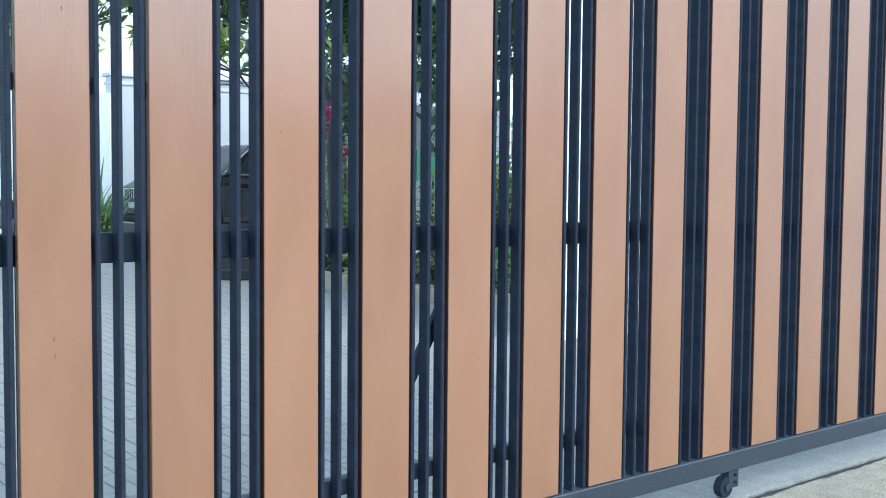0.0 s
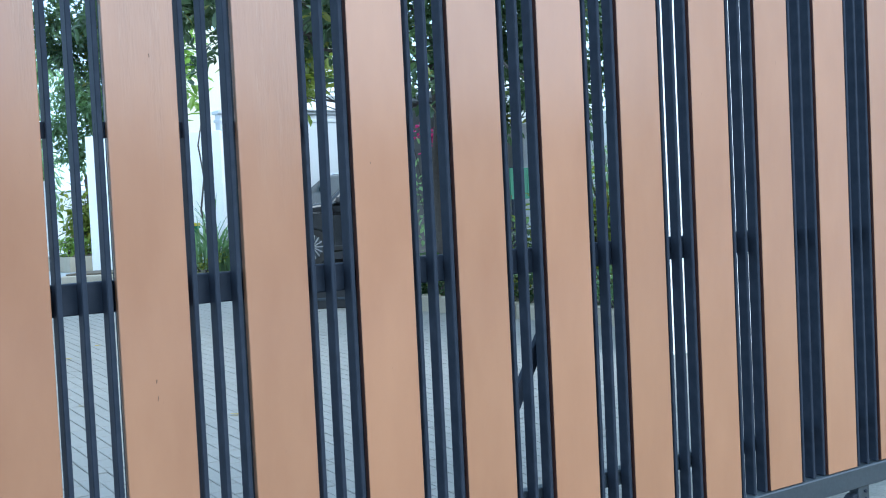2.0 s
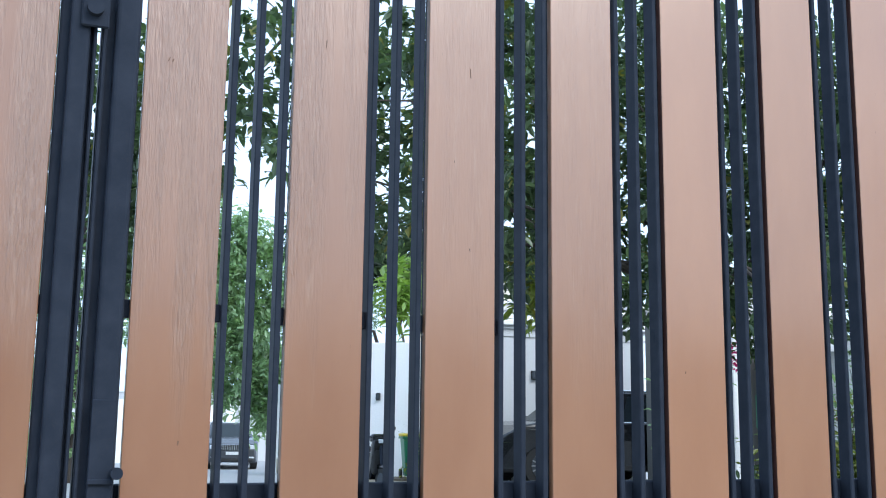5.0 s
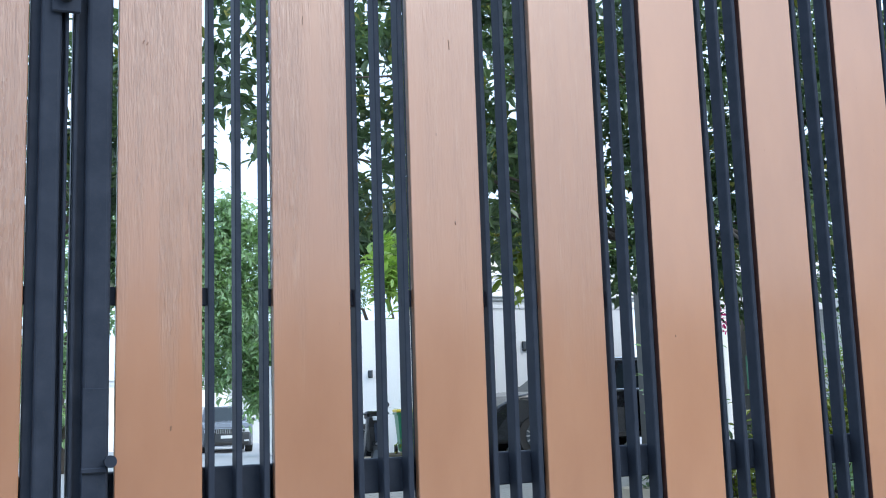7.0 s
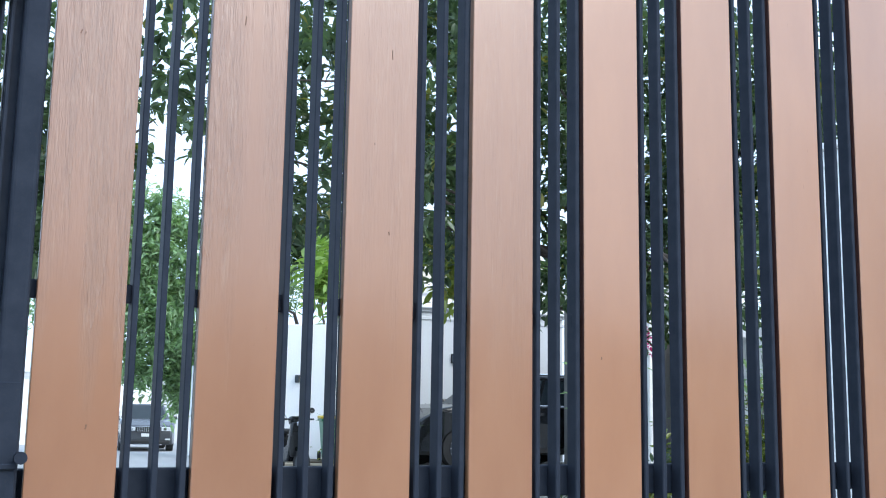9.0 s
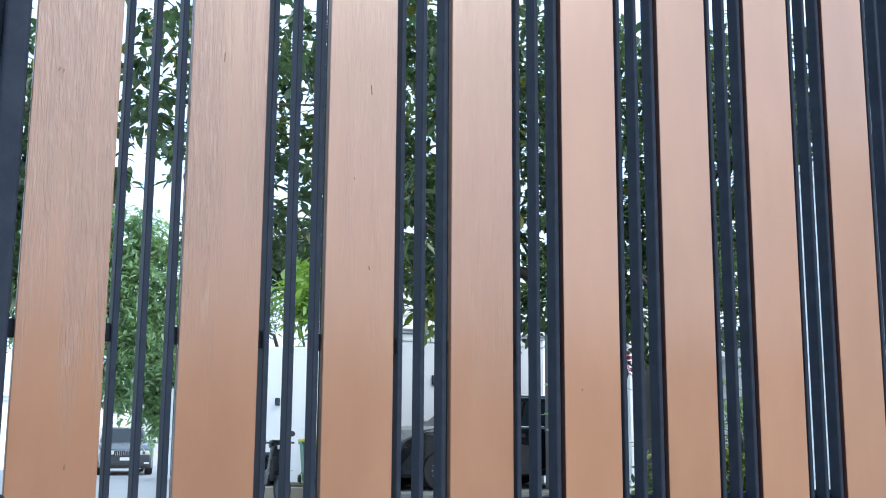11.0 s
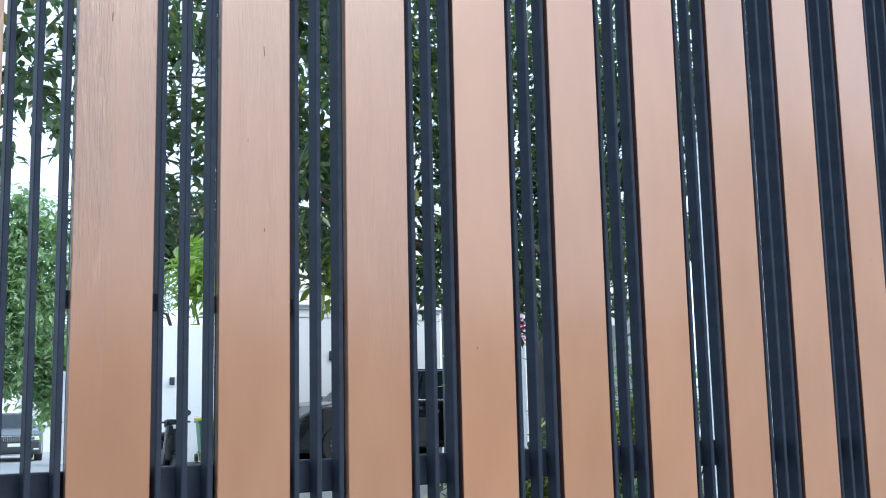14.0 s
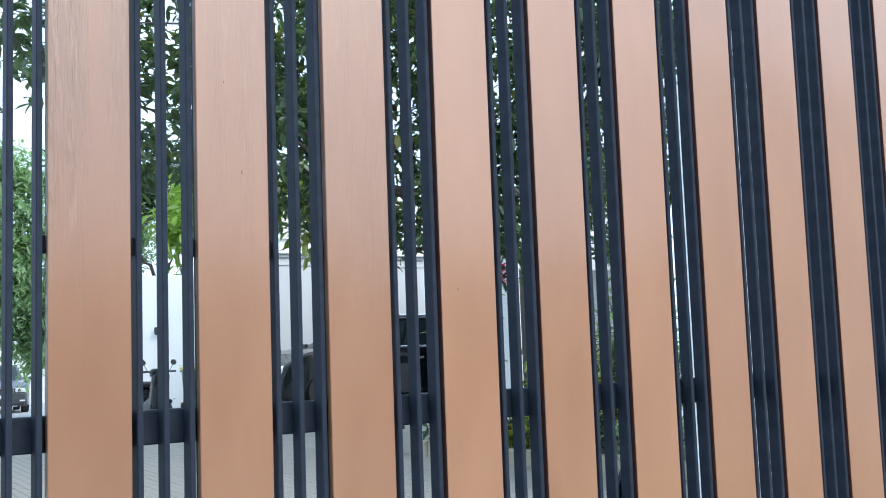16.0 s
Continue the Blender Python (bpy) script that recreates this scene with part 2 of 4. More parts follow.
def cyl(p, q, r0, r1=None, seg=16, bm=None):
    bm = bm or bmesh.new()
    p, q = Vector(p), Vector(q)
    m = Matrix.Translation((p + q) / 2) @ (q - p).to_track_quat("Z", "Y").to_matrix().to_4x4()
    bmesh.ops.create_cone(bm, cap_ends=True, segments=seg, radius1=r0, radius2=r0 if r1 is None else r1, depth=(q - p).length, matrix=m)
    return bm


def tube(points, radii, seg=8):
    """A tapered limb through points."""
    verts, faces = [], []
    pts = [Vector(p) for p in points]
    for i, p in enumerate(pts):
        d = (pts[min(i + 1, len(pts) - 1)] - pts[max(i - 1, 0)]).normalized()
        u = d.orthogonal().normalized()
        w = d.cross(u)
        for k in range(seg):
            a = 2 * math.pi * k / seg
            verts.append(p + radii[i] * (math.cos(a) * u + math.sin(a) * w))
    for i in range(len(pts) - 1):
        for k in range(seg):
            a, b2 = i * seg + k, i * seg + (k + 1) % seg
            faces.append((a, b2, b2 + seg, a + seg))
    faces.append(tuple(range(seg - 1, -1, -1)))
    faces.append(tuple((len(pts) - 1) * seg + k for k in range(seg)))
    return verts, faces


def leaves(centres, rng, length, width, droop=0.3, per=1, spread=0.0):
    """Folded oval leaves round the centres: 8 triangles each."""
    verts, faces = [], []
    for c in centres:
        for _ in range(per):
            p = Vector(c) + Vector((rng.gauss(0, spread), rng.gauss(0, spread), rng.gauss(0, spread)))
            a = rng.uniform(0, 2 * math.pi)
            tilt = rng.gauss(-droop, 0.5)
            d = Vector((math.cos(a) * math.cos(tilt), math.sin(a) * math.cos(tilt), math.sin(tilt)))
            side = d.cross(Vector((rng.gauss(0, 0.35), rng.gauss(0, 0.35), 1))).normalized()
            up = side.cross(d)
            ln = length * rng.uniform(0.7, 1.25)
            w = width * rng.uniform(0.75, 1.2) / 2
            i = len(verts)
            for a, b, c in ((0.0, 0.0, 0.0), (0.26, 0.82, 0.3), (0.26, 0.0, 0.0), (0.26, -0.82, 0.3), (0.64, 0.9, 0.2), (0.64, 0.0, -0.12), (0.64, -0.9, 0.2), (1.0, 0.0, -0.5)):
                verts.append(p + d * ln * a + side * w * b + up * w * c)
            faces += [(i, i + 2, i + 1), (i, i + 3, i + 2), (i + 1, i + 2, i + 5, i + 4), (i + 2, i + 3, i + 6, i + 5), (i + 4, i + 5, i + 7), (i + 5, i + 6, i + 7)]
    return verts, faces


# ---- the sliding gate ----
PITCH, WIDE = 0.432, 0.2305
TUBES = (0.2574, 0.3342, 0.4116)
Z_TOP, Z_LOW = 3.64, 0.246
LAST = 16
gate = thing("sliding_gate", "tall sliding gate of orange-brown boards and black steel tubes, closed", "gate")

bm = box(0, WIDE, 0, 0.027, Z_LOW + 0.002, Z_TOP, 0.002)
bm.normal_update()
# side faces take the colour with the shade painted in
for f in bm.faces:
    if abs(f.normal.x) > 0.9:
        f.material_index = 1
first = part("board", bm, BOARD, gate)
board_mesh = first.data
board_mesh.materials.append(EDGE_SHADE)
worn_mesh = board_mesh.copy()
worn_mesh.materials.clear()
worn_mesh.materials.append(BOARD_WORN)
worn_mesh.materials.append(EDGE_SHADE)
fair_mesh = board_mesh.copy()
fair_mesh.materials.clear()
fair_mesh.materials.append(BOARD_FAIR)
fair_mesh.materials.append(EDGE_SHADE)
first.data = worn_mesh


def add_board(x, parent):
    # the boards by the meeting stiles have the raised grain
    ob = new("board", worn_mesh if -1.0 < x < 0.5 else fair_mesh if 0.5 < x < 1.4 else board_mesh)
    ob.parent = parent
    ob.location.x = x
    return ob


tube_first = part("bar", box(-0.009, 0.009, 0.0084, 0.0624, Z_LOW, Z_TOP, 0.003), STEEL)
tube_mesh = tube_first.data
bpy.data.objects.remove(tube_first)
backing_first = part("backing_frame", box(0.004, WIDE - 0.004, 0.0274, 0.05, Z_LOW, Z_TOP, 0.002), STEEL)
backing_mesh = backing_first.data
bpy.data.objects.remove(backing_first)
bracket_first = part("bracket", box(-0.03, WIDE + 0.03, 0.03, 0.056, 1.930, 1.980, 0.002), STEEL)
bracket_mesh = bracket_first.data
bpy.data.objects.remove(bracket_first)


def add_shared(name, mesh, x, parent):
    ob = new(name, mesh)
    ob.parent = parent
    ob.location.x = x
    return ob


for k in range(0, LAST + 1):
    if k:
        add_board(k * PITCH, gate)
    add_shared("bracket", bracket_mesh, k * PITCH, gate)
    add_shared("backing_frame", backing_mesh, k * PITCH, gate)
    if k < LAST:
        for c in TUBES:
            add_shared("bar", tube_mesh, k * PITCH + c, gate)
X_END = LAST * PITCH + WIDE
part("middle_rail", box(-0.01, X_END, 0.0628, 0.113, 1.381, 1.481, 0.004), STEEL, gate)
# lower rail takes the lighter steel to offset shade between the bars
part("lower_rail", box(-0.01, X_END, 0.0628, 0.113, 0.434, 0.502, 0.004), STEEL_GREY, gate)
part("top_rail", box(-0.115, X_END + 0.06, -0.004, 0.066, Z_TOP + 0.001, Z_TOP + 0.10, 0.004), STEEL, gate)
part("bottom_rail", box(-0.115, X_END + 0.06, -0.012, 0.080, 0.143, Z_LOW - 0.001, 0.005), STEEL_GREY, gate)
part("end_stile", box(-0.120, -0.014, 0.012, 0.076, 0.2462, Z_TOP + 0.0005, 0.006, 2), STEEL, gate)
part("stile_cover", box(-0.086, -0.020, -0.030, 0.0118, 0.2462, Z_TOP + 0.0005, 0.012, 3), STEEL, gate)
part("stile_edge", box(-0.118, -0.106, -0.006, 0.0118, 0.2462, Z_TOP + 0.0005, 0.003), STEEL, gate)
part("far_stile", box(X_END + 0.002, X_END + 0.06, -0.004, 0.066, 0.2462, Z_TOP + 0.0005, 0.005), STEEL, gate)
# diagonal brace behind the lower half
br = box(-0.027, 0.027, 0.1135, 0.141, -0.56, 0.56, 0.003)
brace = part("brace", br, STEEL, gate)
brace.matrix_basis = pose(2.55, 0, 0.945, 0, 30.5, 0)


def roller_wheel(x, parent):
    bracket = part("roller_bracket", box(x, x + 0.09, 0.0, 0.055, 0.045, 0.143, 0.003), STEEL_GREY, parent)
    w = cyl((x - 0.01, 0.005, 0.055), (x - 0.01, 0.05, 0.055), 0.055, seg=24)
    wheel = part("wheel", w, STEEL, bracket)
    part("hub", cyl((x - 0.01, -0.004, 0.055), (x - 0.01, 0.0045, 0.055), 0.02, seg=16), STEEL_GREY, wheel)
    for bz in (0.075, 0.115):
        part("bolt", cyl((x + 0.055, -0.008, bz), (x + 0.055, 0.001, bz), 0.009, seg=6), STEEL, bracket)


for rx in (0.5, 4.55, 6.7):
    roller_wheel(rx, gate)

# ---- the leaf it closes against ----
leaf = thing("gate_leaf", "second gate leaf of orange-brown boards and black steel tubes, closed", "gate")
LEFT0 = -0.2355 - WIDE
for k in range(6):
    add_board(LEFT0 - k * PITCH, leaf)
    add_shared("bracket", bracket_mesh, LEFT0 - k * PITCH, leaf)
    add_shared("backing_frame", backing_mesh, LEFT0 - k * PITCH, leaf)
    if k:
        for c in TUBES:
            add_shared("bar", tube_mesh, LEFT0 - k * PITCH + c, leaf)
X_L = LEFT0 - 5 * PITCH
part("middle_rail", box(X_L, -0.226, 0.0628, 0.113, 1.381, 1.481, 0.004), STEEL, leaf)
part("bottom_rail", box(X_L, -0.142, -0.012, 0.080, 0.143, Z_LOW - 0.001, 0.005), STEEL_GREY, leaf)
part("top_rail", box(X_L, -0.142, -0.004, 0.066, Z_TOP + 0.001, Z_TOP + 0.10, 0.004), STEEL, leaf)
part("end_stile", box(-0.232, -0.132, 0.012, 0.076, 0.2462, Z_TOP + 0.0005, 0.006, 2), STEEL, leaf)
part("stile_cover", box(-0.206, -0.152, -0.028, 0.0118, 0.2462, Z_TOP + 0.0005, 0.010, 3), STEEL, leaf)
part("stile_edge", box(-0.143, -0.133, -0.012, 0.0118, 0.2462, Z_TOP + 0.0005, 0.003), STEEL, leaf)
roller_wheel(-1.4, leaf)

# lock on the end stile
lock = thing("gate_lock", "black steel lock case on the gate stile", "lock", (-0.055, -0.0302, 1.60))
part("case", box(-0.0305, 0.0305, -0.004, 0.0, -0.33, 0.105, 0.002), STEEL, lock)
part("handle", cyl((0.038, -0.045, -0.085), (0.038, 0.012, -0.085), 0.016, 0.014, 20), STEEL, lock)
part("strike", box(-0.033, 0.033, -0.014, -0.0045, -0.115, -0.100, 0.003), STEEL, lock)
latch = thing("gate_latch", "black steel drop latch between the stiles", "latch", (-0.135, -0.0305, 2.77))
part("plate", box(-0.045, 0.03, -0.012, 0.0, -0.05, 0.04, 0.004), STEEL, latch)
part("knob", cyl((-0.01, -0.035, 0.0), (-0.01, -0.012, 0.0), 0.022), STEEL, latch)

# ---- ground ----
GRADE = 0.50


def lift(y):
    rise = GRADE * max(0.0, min(1.0, (y - 0.6) / 14.0))
    return rise - 0.32 * max(0.0, min(1.0, (y - 22.0) / 14.0))


def ground_sheet():
    xs = [-400, -120, -40, -12, -6, -3, 0, 3, 6, 9, 12, 20, 40, 120, 400]
    ys = [-400, -60, -20, -9.5, -8.9, -2, 0.38, 0.6, 3, 6, 9, 12, 14.6, 22, 36, 50, 120, 400]
    vs = [(x, y, lift(y) - (0.11 if -9 < y < 0.5 else 0.03)) for y in ys for x in xs]
    n = len(xs)
    fs = [(j * n + i, j * n + i + 1, (j + 1) * n + i + 1, (j + 1) * n + i) for j in range(len(ys) - 1) for i in range(n - 1)]
    return vs, fs


ground = raw("ground", *ground_sheet(), ASPHALT)
tagged(ground, "pale grey road and yard surface", "ground", kind="structure")


def ragged_slab(name, x0, x1, y0, y1, z0, z1, edge, amount, seed, material):
    """A slab with a broken, wavering edge at y0 or y1."""
    rng = random.Random(seed)
    n = 360
    off = [rng.gauss(0, amount) for _ in range(n + 1)]
    off = [(off[max(i - 1, 0)] + off[i] + off[min(i + 1, n)]) / 2.2 for i in range(n + 1)]
    vs, fs = [], []
    for i in range(n + 1):
        x = x0 + (x1 - x0) * i / n
        a, b = (y0 + off[i], y1) if edge == "y0" else (y0, y1 + off[i])
        ca, cb = (0.012, 0.0) if edge == "y0" else (0.0, 0.012)
        dz = rng.gauss(0, amount * 0.25)
        vs += [(x, a, z0), (x, a, z1 - ca), (x, a + ca, z1 + dz), (x, b - cb, z1 + dz), (x, b, z1 - cb), (x, b, z0)]
    for i in range(n):
        k = 6 * i
        fs += [(k + j, k + 6 + j, k + 7 + j, k + 1 + j) for j in range(5)]
    return raw(name, vs, fs, material, smooth=False)


sill = ragged_slab("threshold", -3.2, 9.5, -0.030, 0.42, -0.115, 0.0, "y0", 0.006, 3, CONCRETE)
tagged(sill, "worn grey concrete threshold with a chipped edge under the gate", "threshold", kind="structure")
apron = ragged_slab("pavement", -8, 14, -9, -0.066, -0.12, -0.016, "y1", 0.009, 4, PEBBLE)
tagged(apron, "rough pebble-wash concrete apron before the gate", "pavement", kind="structure")

# near-black track: the shade of the groove is put into its colour
track = part("gate_track", box(-3.1, 9.4, -0.085, -0.015, -0.115, -0.024, 0.003), plain("groove_shade_steel", (0.012, 0.012, 0.013), (0.035, 0.028, 0.022), 9, 0.7))
tagged(track, "steel gate track sunk in a groove, coloured dark for the groove's shade", "gate track", kind="structure")

# small chips and nail marks in the boards
MARK = plain("dark_chip", (0.15, 0.078, 0.046), (0.20, 0.105, 0.062), 40, 0.8)
for x, z, w, h, tilt in ((0.146, 1.593, 0.005, 0.016, 8), (0.067, 2.671, 0.004, 0.016, 20), (0.078, 2.668, 0.004, 0.013, 20), (1.006, 2.760, 0.003, 0.040, -4),
                         (0.972, 1.153, 0.005, 0.016, 14), (1.008, 2.188, 0.004, 0.014, -10), (0.953, 2.465, 0.003, 0.010, 0), (1.797, 1.834, 0.004, 0.010, 0),
                         (2.427, 1.691, 0.003, 0.018, 0), (0.529, 2.786, 0.003, 0.035, 3), (0.974, 1.098, 0.003, 0.022, 3)):
    mk = part("chip", box(-w * 0.4, w * 0.4, -0.0012, 0.0012, -h * 0.4, h * 0.4, 0.0008), MARK, gate)
    mk.matrix_basis = pose(x, -0.0006, z, 0, tilt, 0)

# ---- the yard and street behind the gate ----
STREET = plain("tan_plaster", (0.25, 0.19, 0.135), (0.34, 0.265, 0.19), 0.5, 0.85)
# dark plaster: the dimness inside the carport is put into its colour
INNER_SHADE = plain("shaded_carport_plaster", (0.10, 0.10, 0.095), (0.17, 0.165, 0.155), 0.5, 0.85)

# tone chosen for what the right-hand boards mirror
REFLECT_PEACH = plain("peach_reflection_tone", (0.78, 0.70, 0.60), (0.84, 0.76, 0.66), 0.5, 0.85)


def wall_block(name, label, x0, x1, y0, y1, z1, material, cap=None, z0=-0.1):
    w = part(name, box(x0, x1, y0, y1, z0, z1, 0.008), material)
    tagged(w, label, "wall", kind="structure")
    if cap:
        part("coping", box(x0 - 0.05, x1 + 0.05, y0 - 0.05, y1 + 0.05, z1 + 0.002, z1 + 0.07, 0.01), cap, w)
        part("band", box(x0 - 0.025, x1 + 0.025, y0 - 0.025, y1 + 0.025, z1 - 0.16, z1 - 0.10, 0.008), cap, w)
    return w


ww = wall_block("wall_white", "plain white painted boundary wall with a flat top", -0.45, 2.2, -0.22, 0.0, 3.36, WHITE)
ww.matrix_world = pose(7.73, 16.9, 0, 0, 0, 146.4)
wall_block("wall_grey", "pale grey front wall of a house", 8.2, 12.6, 16.85, 17.1, 3.70, GREYWALL, GREYWALL)
wall_block("wall_house", "white house wall beside the drive", 13.6, 13.85, 11.5, 16.82, 3.3, WHITE, None)
wall_block("wall_tall", "tall white plastered wall close to the drive", 7.35, 13.5, 4.05, 4.3, 4.15, WHITE, WHITE)
wall_block("wall_far", "shaded pale wall across the far end of the street", -6.0, 16.0, 46.5, 46.8, 3.1, GREYWALL, GREYWALL)
wall_block("wall_low", "low white garden wall beyond the parked car", 3.0, 9.4, 43.6, 43.85, 2.75, WHITE, None)
wall_block("wall_cream", "cream house wall rising behind the boundary wall", 9.2, 15.0, 21.5, 21.8, 6.2, CREAM, None)
wall_block("wall_left", "white wall along the far side of the street", -7.0, -6.8, 3.0, 46.0, 2.6, WHITE, WHITE)
# unseen wall, added to set the edge between sky and dark in the boards' sheen
wall_block("reflection_wall", "unseen tan wall added behind the camera for the boards to reflect", -45, 20, -17.0, -16.7, 3.8, STREET)
# added out of view to shape the sheen on the right-hand boards
wall_block("reflection_wall_tall", "unseen tall peach wall added for the right-hand boards to reflect", 20.01, 60, -17.0, -16.6, 9.5, REFLECT_PEACH)
post = part("wall_pier", box(7.62, 7.86, 29.3, 29.55, -0.1, 2.95, 0.01), WHITE)
tagged(post, "white square gate pier by the street", "pier", kind="structure")
verge = part("verge", box(-0.45, 2.4, 0.003, 1.25, 0.2, 0.70, 0.02), STONE)
verge.matrix_world = pose(7.73, 16.9, 0, 0, 0, 146.4)
tagged(verge, "raised stone verge along the white wall", "verge", kind="structure")
soil = part("verge_soil", box(-0.4, 2.35, 0.02, 1.12, 0.70, 0.73, 0.005), SOIL)
soil.matrix_world = pose(7.73, 16.9, 0, 0, 0, 146.4)
tagged(soil, "soil and dry leaves on the verge", "soil", kind="structure")

forecourt = part("forecourt", box(8.02, 12.88, 13.62, 16.84, 0.2, 0.66, 0.015), CONCRETE)
tagged(forecourt, "raised concrete forecourt before the house", "forecourt", kind="structure")

# gabled front above the grey wall
house = thing("house_gable", "white pedimented gable with moulded cornices above a grey wall", "house", (11.05, 16.98, 3.772))
part("cornice", box(-2.05, 2.05, -0.26, 0.26, 0.0, 0.10, 0.02, 2), WHITE, house)
part("frieze", box(-1.92, 1.92, -0.14, 0.14, 0.1005, 0.30, 0.008), WHITE, house)
part("upper_cornice", box(-2.0, 2.0, -0.22, 0.22, 0.3005, 0.38, 0.02, 2), WHITE, house)
gab = bmesh.new()
ga = [gab.verts.new((x, y, z)) for y in (-0.08, 0.12) for x, z in ((-1.85, 0.3805), (1.85, 0.3805), (0.0, 0.90))]
for f in ((0, 1, 2), (5, 4, 3), (0, 3, 4, 1), (1, 4, 5, 2), (2, 5, 3, 0)):
    gab.faces.new([ga[k] for k in f])
bmesh.ops.recalc_face_normals(gab, faces=gab.faces)
part("gable_wall", gab, WHITE, house)
for sgn in (1, -1):
    rk = part("raking_cornice", box(-1.02, 1.02, -0.24, 0.24, -0.04, 0.04, 0.015, 2), WHITE, house)
    rk.matrix_basis = pose(sgn * 0.985, 0, 0.685, 0, sgn * 15.7, 0)

# open carport beside the house
carport = thing("carport", "open carport with a white fascia, grey beam and dark interior", "carport", (11.3, 12.0, 0.0))
part("pier", box(-0.20, 0.06, -0.13, 0.13, 0.30, 4.36, 0.012), WHITE, carport)
part("fascia", box(0.062, 2.3, -0.12, 0.12, 3.68, 4.36, 0.01), WHITE, carport)
part("beam", box(0.0625, 2.3, -0.09, 0.09, 3.08, 3.678, 0.01), GREYWALL, carport)
# roof and back wall are coloured dark for the shaded opening
part("roof", box(-0.2, 2.3, 0.14, 2.6, 3.70, 3.84, 0.01), INNER_SHADE, carport)
part("back_wall", box(-0.2, 2.3, 2.3, 2.5, 0.30, 3.698, 0.005), INNER_SHADE, carport)
for k in range(9):
    part("louvre", box(0.25, 1.5, 2.22, 2.29, 2.0 + 0.11 * k, 2.05 + 0.11 * k, 0.004), DARKPLASTIC, carport)

# wall lamps
def wall_lamp(at, rz, size=0.12, height=0.17):
    o = thing("wall_lamp", "small dark box lamp fixed to a wall", "lamp", at, rz, "wall lamps")
    part("back_plate", box(-size / 2, size / 2, -0.02, 0.0, -height / 2, height / 2, 0.004), DARKPLASTIC, o)
    part("lamp_box", box(-size / 2 + 0.01, size / 2 - 0.01, -0.09, -0.02, -height / 2 + 0.015, height / 2 - 0.015, 0.006), STEEL_GREY, o)


wall_lamp((6.80, 17.52, 2.28), -33.6, 0.09, 0.15)
wall_lamp((9.93, 16.848, 2.77), 0, 0.13, 0.19)
wall_lamp((10.8, 46.495, 2.75), 0, 0.26, 0.36)


# ---- vehicles ----
def extrude_profile(points, y0, y1, bevel=0.03, seg=2):
    bm = bmesh.new()
    a = [bm.verts.new((x, y0, z)) for x, z in points]
    b = [bm.verts.new((x, y1, z)) for x, z in points]
    n = len(points)
    bm.faces.new(a[::-1])
    bm.faces.new(b)
    for i in range(n):
        bm.faces.new((a[i], a[(i + 1) % n], b[(i + 1) % n], b[i]))
    bmesh.ops.recalc_face_normals(bm, faces=bm.faces)
    if bevel:
        es = [e for e in bm.edges if abs(e.verts[0].co.y - e.verts[1].co.y) < 1e-6]
        bmesh.ops.bevel(bm, geom=es, offset=bevel, segments=seg, profile=0.5, affect="EDGES")
    return bm


def arch(cx, r, z0, n=9):
    return [(cx + r * math.cos(math.pi * (1 - i / (n - 1))), z0 + r * math.sin(math.pi * (1 - i / (n - 1)))) for i in range(n)]


ALLOY = plain("grey_wheel_paint", (0.26, 0.27, 0.28), (0.34, 0.35, 0.36), 8, 0.35)


